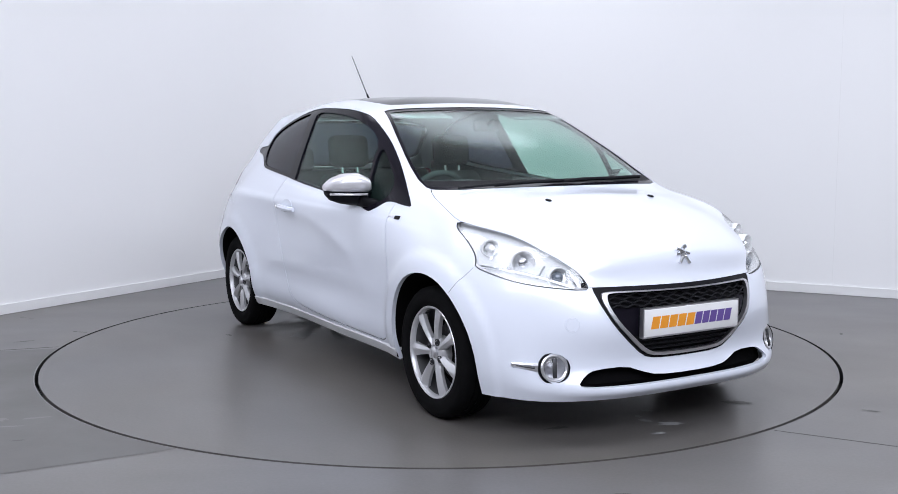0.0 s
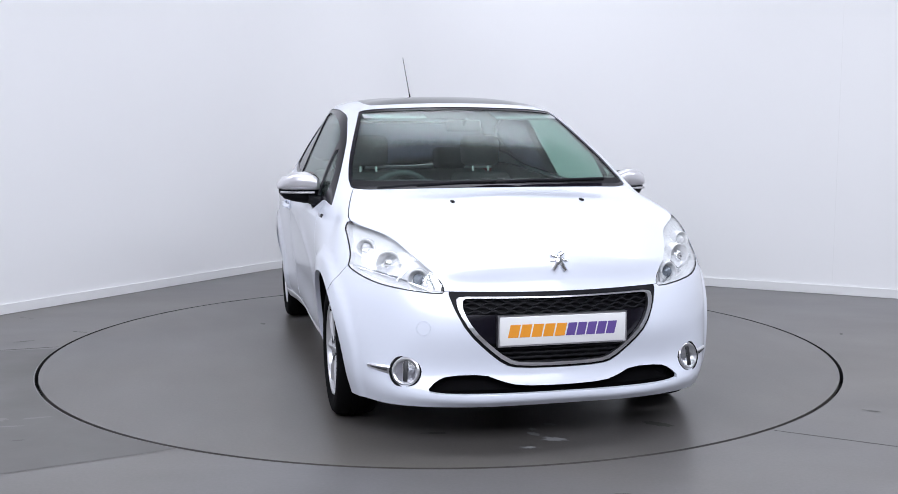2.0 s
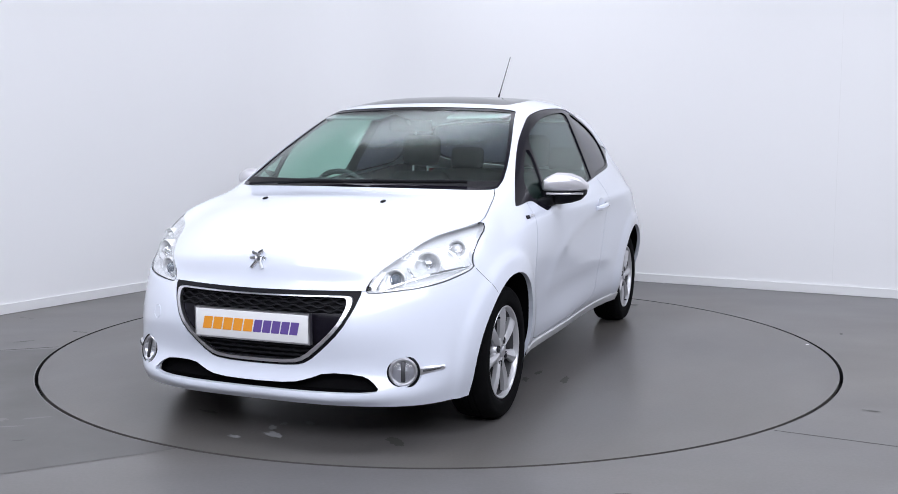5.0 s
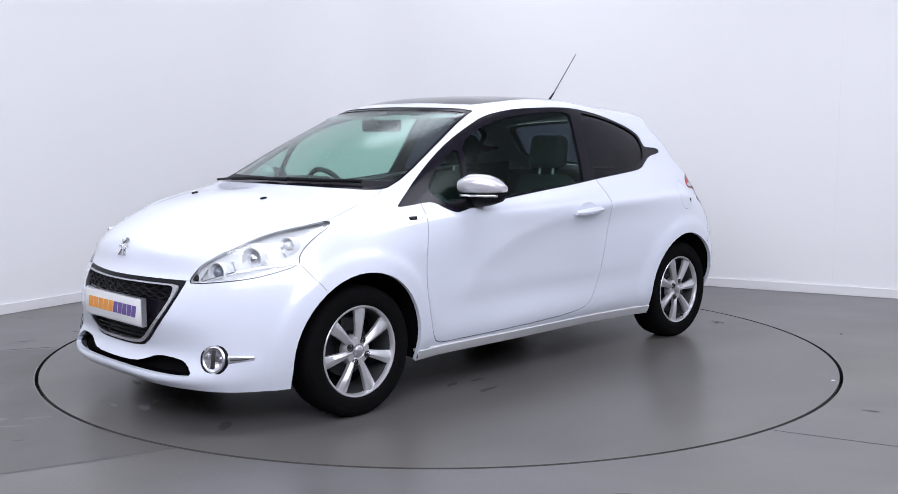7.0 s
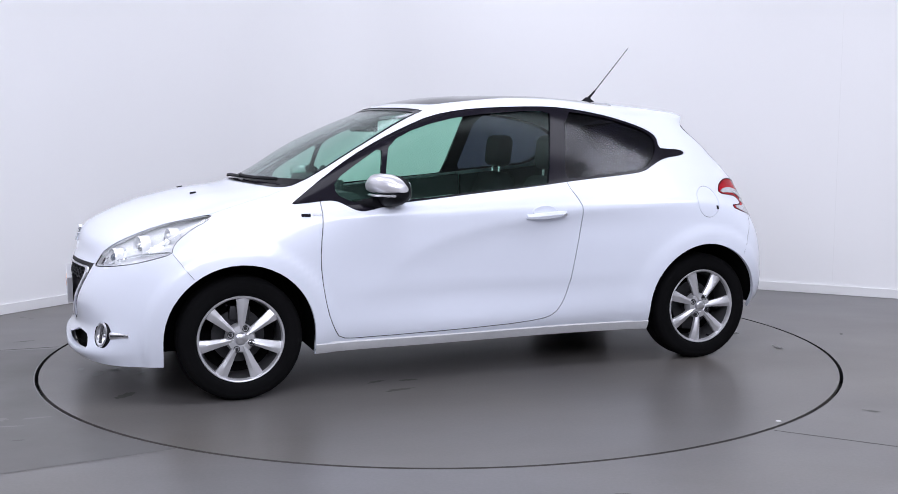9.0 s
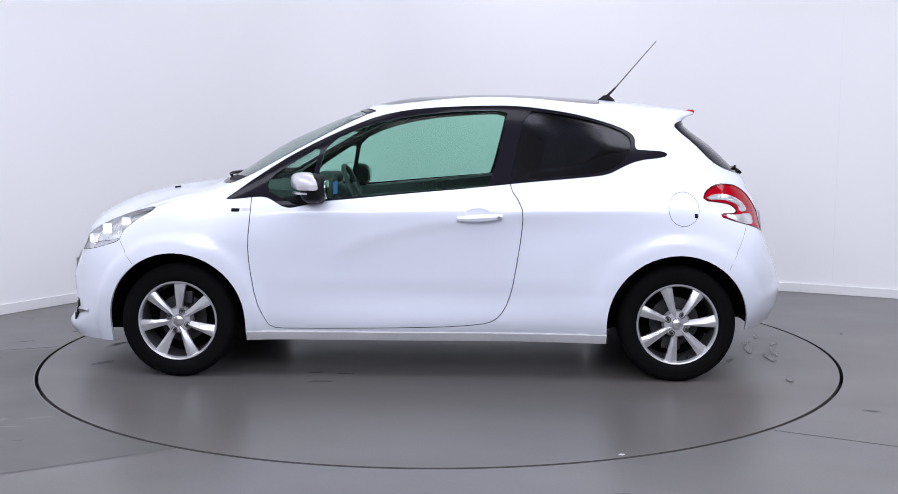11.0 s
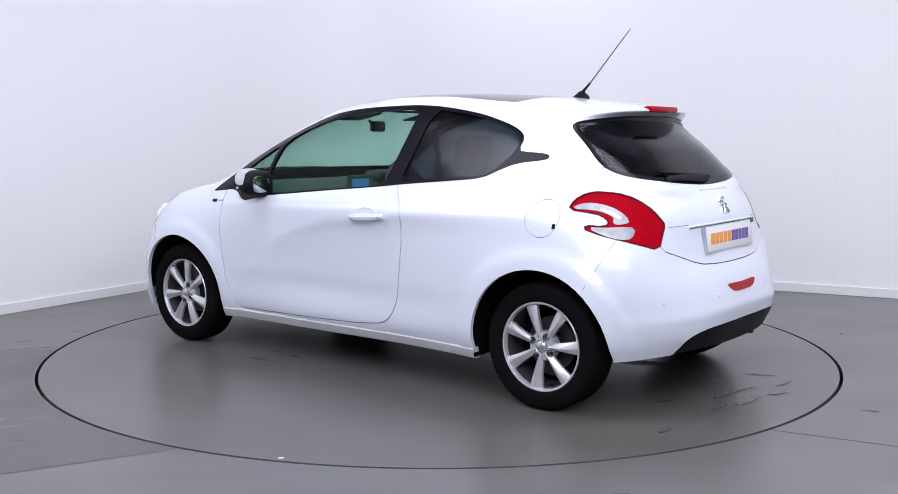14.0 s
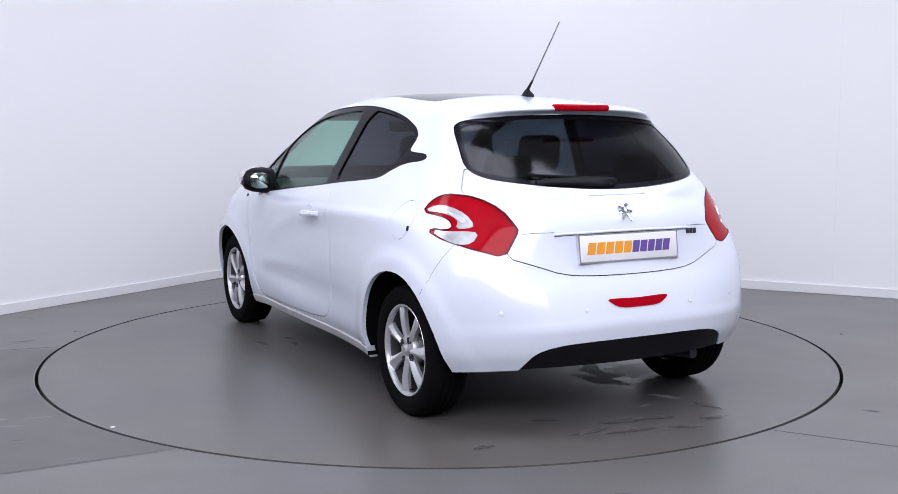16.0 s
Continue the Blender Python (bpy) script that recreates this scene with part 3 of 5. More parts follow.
# outlines of the openings and panels, in metres of the car: x ahead, y to its left, z up
SIDE_BAND = rounded([(1.02, .912), (.99, .935), (.833, 1.047), (.694, 1.135), (.549, 1.212), (.399, 1.28), (.25, 1.338), (.098, 1.367), (-.083, 1.382),
                     (-.35, 1.390), (-.497, 1.384), (-.643, 1.366), (-.788, 1.340), (-.933, 1.299), (-1.019, 1.265), (-1.066, 1.228),
                     (-1.058, 1.168), (-1.10, 1.162), (-1.20, 1.157), (-1.228, 1.140), (-1.205, 1.124), (-1.072, 1.110), (-.987, 1.075), (-.916, 1.039),
                     (-.79, 1.025), (-.508, 1.002), (-.225, .973), (.063, .949), (.353, .921), (.53, .906), (.66, .874), (.70, .876), (.745, .895),
                     (.79, .922), (.838, .929), (.95, .916)], 1)
DOOR_GLASS = rounded([(.50, 1.200), (.332, 1.279), (.092, 1.335), (-.205, 1.361), (-.418, 1.365), (-.405, 1.30), (-.33, .995), (-.30, .985), (.064, .957), (.503, .918), (.565, .93), (.53, 1.1)], 1)
CORNER_GLASS = rounded([(.80, 1.018), (.66, 1.11), (.535, 1.185), (.555, 1.09), (.59, .95), (.62, .915), (.68, .905), (.76, .935), (.80, .96)], 1)
REAR_GLASS = rounded([(-.505, 1.364), (-.643, 1.349), (-.788, 1.324), (-.933, 1.284), (-1.01, 1.25), (-1.045, 1.215), (-1.03, 1.15), (-.97, 1.085), (-.905, 1.052), (-.79, 1.040), (-.508, 1.016), (-.425, 1.01), (-.45, 1.12)], 1)
DOOR = rounded([(.876, 1.02), (.876, .93), (.873, .847), (.889, .70), (.886, .582), (.857, .404), (.82, .31), (.79, .262), (.70, .255), (-.05, .268), (-.283, .285),
                (-.356, .308), (-.404, .368), (-.436, .456), (-.461, .6), (-.483, .744), (-.49, .858), (-.467, .915), (-.428, .97), (-.42, 1.06), (-.2, 1.08), (.6, 1.02)], 1)
SCREEN_FRONT = rounded(both([(0, 1.388), (.30, 1.382), (.45, 1.376), (.53, 1.366), (.546, 1.350), (.605, 1.239), (.665, 1.11), (.695, 1.0), (.66, .985), (.45, .992), (0, .998)]), 1)
SCREEN_REAR = rounded(both([(0, 1.334), (.26, 1.329), (.440, 1.316), (.525, 1.306), (.565, 1.288), (.585, 1.25), (.605, 1.18), (.617, 1.12), (.61, 1.085), (.58, 1.060), (.50, 1.042), (.25, 1.014), (0, 1.003)]), 2)
HEAD_VIEW, TAIL_VIEW = slant(42), slant(128)
HEADLAMP = flat([(1.379, .757, .876), (1.462, .717, .858), (1.503, .686, .848), (1.607, .612, .820), (1.734, .557, .768), (1.844, .494, .706), (1.875, .474, .673),
                 (1.902, .460, .634), (1.902, .474, .619), (1.815, .614, .635), (1.732, .695, .651), (1.647, .750, .675), (1.566, .787, .701), (1.563, .777, .726),
                 (1.540, .771, .759), (1.471, .773, .813), (1.407, .777, .846)], HEAD_VIEW)
HEADLAMP = rounded(HEADLAMP, 1)
TAIL_LAMP = rounded(flat([(-1.384, .780, .915), (-1.399, .754, .956), (-1.446, .724, .987), (-1.50, .695, .994), (-1.585, .624, .979), (-1.654, .555, .933), (-1.706, .518, .866),
                          (-1.718, .510, .845), (-1.721, .536, .807), (-1.729, .582, .740), (-1.678, .681, .771), (-1.483, .796, .826), (-1.470, .790, .851),
                          (-1.55, .75, .846), (-1.565, .735, .865), (-1.53, .741, .893), (-1.479, .756, .903)], TAIL_VIEW), 1)
TAIL_UPPER = rounded(flat([(-1.395, .773, .922), (-1.44, .738, .942), (-1.50, .707, .940), (-1.565, .665, .913), (-1.605, .64, .868), (-1.595, .67, .860), (-1.572, .715, .858), (-1.578, .71, .885), (-1.55, .728, .906), (-1.49, .748, .921)], TAIL_VIEW), 1)
TAIL_LOWER = rounded(flat([(-1.485, .785, .842), (-1.55, .752, .838), (-1.60, .69, .842), (-1.64, .65, .838), (-1.635, .67, .80), (-1.60, .71, .795), (-1.55, .755, .812)], TAIL_VIEW), 1)
BONNET = rounded([(2.08, .47), (1.905, .462), (1.875, .474), (1.844, .494), (1.734, .557), (1.607, .612), (1.503, .686), (1.44, .725), (1.375, .752), (1.24, .73), (1.04, .688), (.99, .66),
                  (.99, -.66), (1.04, -.688), (1.24, -.73), (1.375, -.752), (1.44, -.725), (1.503, -.686), (1.607, -.612), (1.734, -.557), (1.844, -.494), (1.875, -.474), (1.905, -.462), (2.08, -.47)], 1)
HATCH = rounded(both([(0, 1.10), (.50, 1.11), (.615, 1.10), (.636, 1.06), (.675, .99), (.624, .979), (.555, .933), (.518, .864), (.510, .845), (.536, .807), (.578, .742),
                      (.46, .705), (.34, .664), (.2, .653), (0, .650)]), 1)
GRILLE = rounded(both([(0, .636), (.30, .638), (.425, .642), (.437, .625), (.430, .60), (.415, .555), (.375, .477), (.309, .41), (.23, .345), (.17, .330), (0, .327)]), 1)
GRILLE_MID = rounded(both([(0, .614), (.30, .614), (.395, .614), (.412, .600), (.403, .555), (.364, .483), (.299, .418), (.222, .356), (.165, .341), (0, .338)]), 1)
GRILLE_IN = rounded(both([(0, .603), (.30, .603), (.372, .603), (.384, .595), (.380, .556), (.344, .492), (.283, .432), (.209, .374), (.157, .360), (0, .357)]), 1)
INTAKE = rounded(both([(0, .264), (.175, .268), (.243, .285), (.31, .311), (.445, .307), (.494, .288), (.535, .248), (.48, .240), (.4, .239), (0, .239)]), 1)
DIFFUSER = rounded(both([(0, .387), (.30, .388), (.42, .378), (.50, .350), (.53, .30), (.56, .25), (.50, .22), (0, .22)]), 1)
ROOF_GLASS = rounded([(.305, 0), (.285, .30), (.215, .445), (.14, .475), (-.3, .482), (-.87, .462), (-.905, .42), (-.915, 0), (-.905, -.42), (-.87, -.462), (-.3, -.482), (.14, -.475), (.215, -.445), (.285, -.30)], 1)
FUEL_FLAP = [(-1.284 + .076 * math.cos(a * math.pi / 16), .873 + .082 * math.sin(a * math.pi / 16)) for a in range(32)]


def arch(hx, r):
    pts = [(hx + r * math.cos(a * math.pi / 24), HUB_Z + 0.005 + r * math.sin(a * math.pi / 24)) for a in range(25)]
    return pts + [(hx - r * 0.99, 0.0), (hx + r * 0.99, 0.0)]


GAP = 0.0046
body = shell(0, 0.02)


def cut(a, outline, view, lo, hi, sides=1, grow=0.0):
    solid = prism(grown(outline, grow) if grow else outline, view, lo, hi)
    out = combine(a, solid, "DIFFERENCE")
    if sides == 2:
        out = combine(out, mirrored(solid), "DIFFERENCE")
    return out


def piece(depth, thick, outline, view, lo, hi, grow=0.0):
    """The part of a body sheet that lies within the outline."""
    return combine(shell(depth, thick), prism(grown(outline, grow) if grow else outline, view, lo, hi), "INTERSECT")


# openings through the painted shell
for hx, r in ((HUB_X, .352), (-HUB_X + .005, .352)):
    body = cut(body, arch(hx, r), SIDE, .5, 1.2, 2)
body = cut(body, SIDE_BAND, SIDE, .4, 1.2, 2)
body = cut(body, DOOR, SIDE, .5, 1.2, 2, GAP)
body = cut(body, FUEL_FLAP, SIDE, .5, 1.2, 2, GAP * .5)
body = cut(body, SCREEN_FRONT, FRONT, .16, 1.6)
body = cut(body, SCREEN_REAR, FRONT, -2.2, -1.1)
body = cut(body, HEADLAMP, HEAD_VIEW, .9, 2.6, 2, .0012)
body = cut(body, TAIL_LAMP, TAIL_VIEW, .9, 2.6, 2, .003)
body = cut(body, BONNET, TOP, .63, 1.12, 1, GAP)
body = cut(body, HATCH, FRONT, -2.2, -1.42, 1, GAP)
body = cut(body, GRILLE, FRONT, 1.6, 2.4)
body = cut(body, INTAKE, FRONT, 1.6, 2.4)
body = cut(body, DIFFUSER, FRONT, -2.2, -1.5)
body = cut(body, ROOF_GLASS, TOP, 1.2, 1.6, 1, GAP)
FOG_HOLE = [(.602 + .056 * math.cos(a * math.pi / 16), .318 + .056 * math.sin(a * math.pi / 16)) for a in range(32)]
body = cut(body, FOG_HOLE, FRONT, 1.6, 2.4, 2)
body_part = part("body", sleek(body), (PAINT, LINING), car, "glossy white painted body shell")

bonnet = part("bonnet", sleek(combine(combine(combine(piece(0, .02, BONNET, TOP, .632, 1.12), prism(SCREEN_FRONT, FRONT, .16, 1.6), "DIFFERENCE"),
              prism(grown(HEADLAMP, .0016), HEAD_VIEW, .9, 2.6), "DIFFERENCE"), mirrored(prism(grown(HEADLAMP, .0016), HEAD_VIEW, .9, 2.6)), "DIFFERENCE")), (PAINT, PLASTIC), car)
tailgate = combine(piece(0, .02, HATCH, FRONT, -2.2, -1.42), prism(grown(SCREEN_REAR, .001), FRONT, -2.2, -1.1), "DIFFERENCE")
for lamp_cut in (prism(grown(TAIL_LAMP, .004), TAIL_VIEW, .9, 2.6),):
    tailgate = combine(combine(tailgate, lamp_cut, "DIFFERENCE"), mirrored(lamp_cut), "DIFFERENCE")
tailgate = part("tailgate", sleek(tailgate), (PAINT, LINING), car)
part("roof_window", sleek(piece(.001, .012, ROOF_GLASS, TOP, 1.2, 1.6)), (GLASS_ROOF, GLASS_ROOF), car, "dark glass roof panel")


def two_sided(name, me, mats, parents, depth=0.0, label=""):
    """A part of the car's left side and its mirror image on the right."""
    other = mirrored(me)
    return part(name, sleek(me, depth), mats, parents[0], label), part(name, sleek(other, depth), mats, parents[1], label)


door_mesh = combine(piece(0, .02, DOOR, SIDE, .5, 1.2), prism(SIDE_BAND, SIDE, .4, 1.2), "DIFFERENCE")
doors = two_sided("door", door_mesh, (PAINT, DASH), (car, car))
two_sided("fuel_flap", piece(0, .012, FUEL_FLAP, SIDE, .5, 1.2), (PAINT, PAINT), (car, car))
band = piece(.003, .02, SIDE_BAND, SIDE, .4, 1.2, -.001)
for hole in (DOOR_GLASS, CORNER_GLASS, REAR_GLASS):
    band = combine(band, prism(hole, SIDE, .3, 1.3), "DIFFERENCE")
two_sided("window_frame", band, (TRIM_BLACK, PLASTIC), (car, car), .003, "gloss black window surround")
two_sided("door_window", piece(.010, .004, DOOR_GLASS, SIDE, .4, 1.2, .006), (GLASS, GLASS), (car, car), .010, "clear green-tinted door glass")
two_sided("corner_window", piece(.010, .004, CORNER_GLASS, SIDE, .4, 1.2, .006), (GLASS, GLASS), (car, car), .010)
two_sided("rear_side_window", piece(.010, .004, REAR_GLASS, SIDE, .4, 1.2, .006), (GLASS_DARK, GLASS_DARK), (car, car), .010, "dark privacy glass")

# Added dark strip behind a panel gap, standing in for the shade inside it.
def gap_shade(outline, view, lo, hi):
    ring = piece(.006, .006, outline, view, lo, hi, .007)
    return combine(ring, prism(grown(outline, -.005), view, lo - .3, hi + .3), "DIFFERENCE")


two_sided("door_gap_shade", combine(gap_shade(DOOR, SIDE, .5, 1.2), prism(SIDE_BAND, SIDE, .4, 1.2), "DIFFERENCE"), (GAP_DARK, GAP_DARK), (car, car), .006)
two_sided("flap_gap_shade", gap_shade(FUEL_FLAP, SIDE, .5, 1.2), (GAP_DARK, GAP_DARK), (car, car), .006)
hatch_gap_shade = combine(gap_shade(HATCH, FRONT, -2.2, -1.42), prism(SCREEN_REAR, FRONT, -2.2, -1.1), "DIFFERENCE")
for lamp_cut in (prism(TAIL_LAMP, TAIL_VIEW, .9, 2.6), mirrored(prism(TAIL_LAMP, TAIL_VIEW, .9, 2.6))):
    hatch_gap_shade = combine(hatch_gap_shade, lamp_cut, "DIFFERENCE")
part("hatch_gap_shade", sleek(hatch_gap_shade, .006), (GAP_DARK, GAP_DARK), car)

# front and rear screens, each with a black border
for name, outline, lo, hi, glass, rim in (("windscreen", SCREEN_FRONT, .16, 1.6, GLASS_SCREEN, .014), ("rear_window", SCREEN_REAR, -2.2, -1.1, GLASS_DARK, .020)):
    pane = part(name, sleek(piece(.006, .005, outline, FRONT, lo, hi, -.004), .006), (glass, glass), car)
    border = combine(piece(.003, .009, outline, FRONT, lo, hi, -.002), prism(grown(outline, -rim), FRONT, lo - 1, hi + 1), "DIFFERENCE")
    part("border", sleek(border, .003), (TRIM_BLACK, TRIM_BLACK), pane, "black glass border")

foot_band = combine(piece(.0045, .012, SCREEN_FRONT, FRONT, .16, 1.6, -.003), prism([(-.9, .95), (.9, .95), (.9, 1.026), (-.9, 1.026)], FRONT, .2, 2), "INTERSECT")
part("cowl_panel", sleek(foot_band, .0045), (PLASTIC, PLASTIC), car, "black cowl under the windscreen")

# headlamps: lens, housing and reflectors
heads = two_sided("headlamp", piece(.002, .004, HEADLAMP, HEAD_VIEW, .9, 2.6, -.001), (LENS, LENS), (car, car), .002, "clear headlamp lens")
two_sided("housing", piece(.034, .008, HEADLAMP, HEAD_VIEW, .9, 2.6, .012), (REFLECTOR, REFLECTOR), heads, .034, "bright reflective lamp housing")
lamp_wall = combine(piece(.007, .03, HEADLAMP, HEAD_VIEW, .9, 2.6, -.0005), prism(grown(HEADLAMP, -.004), HEAD_VIEW, .5, 3), "DIFFERENCE")
two_sided("side_wall", lamp_wall, (REFLECTOR, REFLECTOR), heads, .007)
seal = combine(piece(.001, .006, HEADLAMP, HEAD_VIEW, .9, 2.6, -.0005), prism(grown(HEADLAMP, -.0022), HEAD_VIEW, .5, 3), "DIFFERENCE")
upper_edge = flat([(1.41, .745, .862), (1.503, .686, .841), (1.607, .612, .813), (1.734, .557, .761), (1.844, .494, .699), (1.87, .477, .672), (1.87, .477, 1.0), (1.41, .745, 1.0)], HEAD_VIEW)
seal = combine(seal, prism(upper_edge, HEAD_VIEW, .5, 3), "DIFFERENCE")
two_sided("rim", seal, (PLASTIC, PLASTIC), heads, .001, "dark lamp rim")


def lamp_unit(x, y, z, r, parent, sign, glass, aim=18):
    place, _, _, _ = SKIN_TREE.ray_cast(Vector((x + 1, y + .45, z)), Vector((-1, -.45, 0)).normalized())
    m = Matrix.Diagonal((1, sign, 1, 1)) @ Matrix.Translation(place + Vector((-.018, -.009, 0))) @ Matrix.Rotation(radians(aim), 4, "Z") @ Matrix.Rotation(radians(90), 4, "Y")
    bowl = lathe([(r * .5, -.03), (r * .82, -.012), (r * .95, .004), (r * 1.08, .006), (r * 1.12, -.004), (r * 1.1, -.04)], 32, m=m)
    part("reflector", bowl, REFLECTOR, parent)
    part("bulb_lens", lathe([(0, .012), (r * .3, .009), (r * .52, -.002), (r * .6, -.02)], 28, m=m), glass, parent)


for sign, head in ((1, heads[0]), (-1, heads[1])):
    lamp_unit(1.845, .555, .668, .040, head, sign, BULB)
    lamp_unit(1.715, .645, .722, .048, head, sign, CHROME)
    lamp_unit(1.58, .715, .775, .034, head, sign, REFLECTOR)

tails = two_sided("tail_lamp", piece(.001, .016, TAIL_LAMP, TAIL_VIEW, .9, 2.6, -.001), (RED_LENS, RED_LENS), (car, car), .001, "red tail lamp lens")
tail_rim = combine(piece(-.0015, .01, TAIL_LAMP, TAIL_VIEW, .9, 2.6, .001), prism(grown(TAIL_LAMP, -.0035), TAIL_VIEW, .5, 3), "DIFFERENCE")
two_sided("rim", tail_rim, (RED_RIM, RED_RIM), tails, -.0015, "dark red lamp rim")
two_sided("clear_lens", piece(-.002, .006, TAIL_UPPER, TAIL_VIEW, .9, 2.6, .004), (CLEAR_LENS, CLEAR_LENS), tails, -.002, "clear ribbed lens")
two_sided("clear_lens", piece(-.002, .006, TAIL_LOWER, TAIL_VIEW, .9, 2.6, .004), (CLEAR_LENS, CLEAR_LENS), tails, -.002, "clear ribbed lens")

TAIL_BOWL = rounded(flat([(-1.50, .72, .925), (-1.55, .69, .915), (-1.585, .66, .885), (-1.583, .685, .872), (-1.56, .712, .893), (-1.52, .728, .912)], TAIL_VIEW), 1)
two_sided("reflector", piece(-.004, .006, TAIL_BOWL, TAIL_VIEW, .9, 2.6, -.002), (SATIN, SATIN), tails, -.004, "grey reflector behind the clear lens")

# grille, lower intake, diffuser
grille = part("grille", sleek(piece(.030, .01, GRILLE, FRONT, 1.5, 2.4, .02), .030), (PLASTIC, PLASTIC), car, "black plastic grille")
surround = combine(piece(-.006, .02, GRILLE_MID, FRONT, 1.5, 2.4), prism(grown(GRILLE_IN, .006), FRONT, 1.3, 2.6), "DIFFERENCE")
part("surround", sleek(surround, -.006), (SATIN, SATIN), grille, "satin chrome grille surround")
shade = combine(piece(.002, .03, GRILLE, FRONT, 1.5, 2.4, -.001), prism(GRILLE_MID, FRONT, 1.3, 2.6), "DIFFERENCE")
part("shadow_gap", sleek(shade, .002), (PLASTIC, PLASTIC), grille)
part("intake", sleek(piece(.05, .01, INTAKE, FRONT, 1.5, 2.4, .03), .05), (UNDER, UNDER), car, "dark lower air intake")
part("diffuser", sleek(piece(.006, .02, DIFFUSER, FRONT, -2.2, -1.5, -.001), .006), (PLASTIC, PLASTIC), car, "black textured bumper insert")


def half_width(z):
    """Half the width of the grille opening at that height."""
    hits = [a[0] + (b[0] - a[0]) * (z - a[1]) / (b[1] - a[1]) for a, b in zip(GRILLE, GRILLE[1:] + GRILLE[:1]) if (a[1] - z) * (b[1] - z) < 0]
    return max([abs(h) for h in hits] or [0])


def mesh_row(z, pitch, phase, height, bar):
    """One row of the honeycomb: a wavy bar across the opening."""
    w = half_width(z) - .032
    n = int(2 * w / pitch * 2)
    pts = []
    for k in range(n + 1):
        y = -w + 2 * w * k / n
        s = (k + phase) % 4
        hit, _ = on_skin(None, y, z)
        pts.append((hit.x - .012, y, z + (height if s < 2 else -height)))
    return tube(pts, bar, 6)


for k, z in enumerate((.598, .583, .568, .553)):
    part("grille_bar", mesh_row(z, .034, 2 * (k % 2), .0045, .0042), PLASTIC, grille)
for z in (.412, .392, .372, .353):
    part("grille_bar", mesh_row(z, .034, 0, .001, .005), PLASTIC, grille)
mid = combine(piece(.016, .01, GRILLE_IN, FRONT, 1.5, 2.4, .004), prism([(-.6, .43), (.6, .43), (.6, .544), (-.6, .544)], FRONT, 1.2, 2.6), "INTERSECT")
part("centre_panel", sleek(mid, .016), (TRIM_BLACK, TRIM_BLACK), grille)


# number plates, the print on them as plain bars
def plate(x, z, tilt, parent, facing, thick=.012):
    m = pose(x, 0, z, 90 - tilt, 0, 90 if facing > 0 else -90)
    p = part("number_plate", rbox((-.26, -.0555, -thick), (.26, .0555, .003), .002, 2, m), PLATE_WHITE, parent, "white dealer plate with plain coloured bars")
    part("plate_frame", combine(box_mesh((-.266, -.0615, -thick - .002), (.266, .0615, .001), m), box_mesh((-.2585, -.054, -1), (.2585, .054, 1), m), "DIFFERENCE"), SATIN, p)
    x0 = -.222
    lean = Matrix(((1, .22, 0, 0), (0, 1, 0, 0), (0, 0, 1, 0), (0, 0, 0, 1)))
    for count, colour, w in ((5, ORANGE, .0475), (5, PURPLE, .0415)):
        for k in range(count):
            bar = rbox((x0, -.025, .003), (x0 + w * .86, .025, .0042), 0, 1, m @ lean)
            part("bar", bar, colour, p)
            x0 += w
    return p


def box_mesh(a, b, m):
    bm = rbox(a, b, 0, 1, m)
    bmesh.ops.recalc_face_normals(bm, faces=bm.faces)
    me = bpy.data.meshes.new("box")
    bm.to_mesh(me)
    bm.free()
    return me


plate(2.013, .486, 0, car, 1, .02)
plate(-1.806, .764, 8, car, -1, .014)


# ---- wheels ----
TYRE_R = 0.292


def wheel_parts():
    """The parts of one wheel round its axle, z outwards."""
    tyre = lathe([(.198, -.085), (.215, -.092), (.25, -.094), (.275, -.088), (.288, -.074), (TYRE_R, -.05), (TYRE_R, -.032), (.287, -.031), (.287, -.027),
                  (TYRE_R, -.026), (TYRE_R, -.003), (.287, -.002), (.287, .002), (TYRE_R, .003), (TYRE_R, .026), (.287, .027), (.287, .031), (TYRE_R, .032), (TYRE_R, .05),
                  (.288, .074), (.275, .088), (.262, .0925), (.258, .0915), (.25, .094), (.225, .092), (.212, .086), (.202, .078), (.198, .07)], 72, True)
    rim = lathe([(.203, .066), (.206, .079), (.202, .084), (.196, .082), (.191, .072), (.190, .055), (.196, .055)], 64, True)
    barrel = lathe([(.190, .060), (.184, .03), (.178, -.05), (.185, -.07), (.20, -.078), (.203, -.07), (.195, .0), (.199, .060)], 64, True)
    return tyre, rim, barrel


def spoke_bm(k, count=7):
    """One straight spoke that widens to the rim, with an off-centre ridge between two flat faces."""
    sections = []
    for i in range(7):
        s = i / 6
        r = .032 + .164 * s
        a = 2 * math.pi * k / count
        w = .0135 + .0185 * s ** 1.5
        top = .066 + .017 * math.sin(math.pi * min(1, .1 + .6 * s)) - .003 * s
        u, v = Vector((math.cos(a), math.sin(a), 0)), Vector((-math.sin(a), math.cos(a), 0))
        prof = ((-w, -.030), (-w, -.011), (-w * .30, 0), (w * .1, -.002), (w, -.016), (w, -.030))
        sections.append([u * r + v * p + Vector((0, 0, top + q)) for p, q in prof])
    return loft(sections)


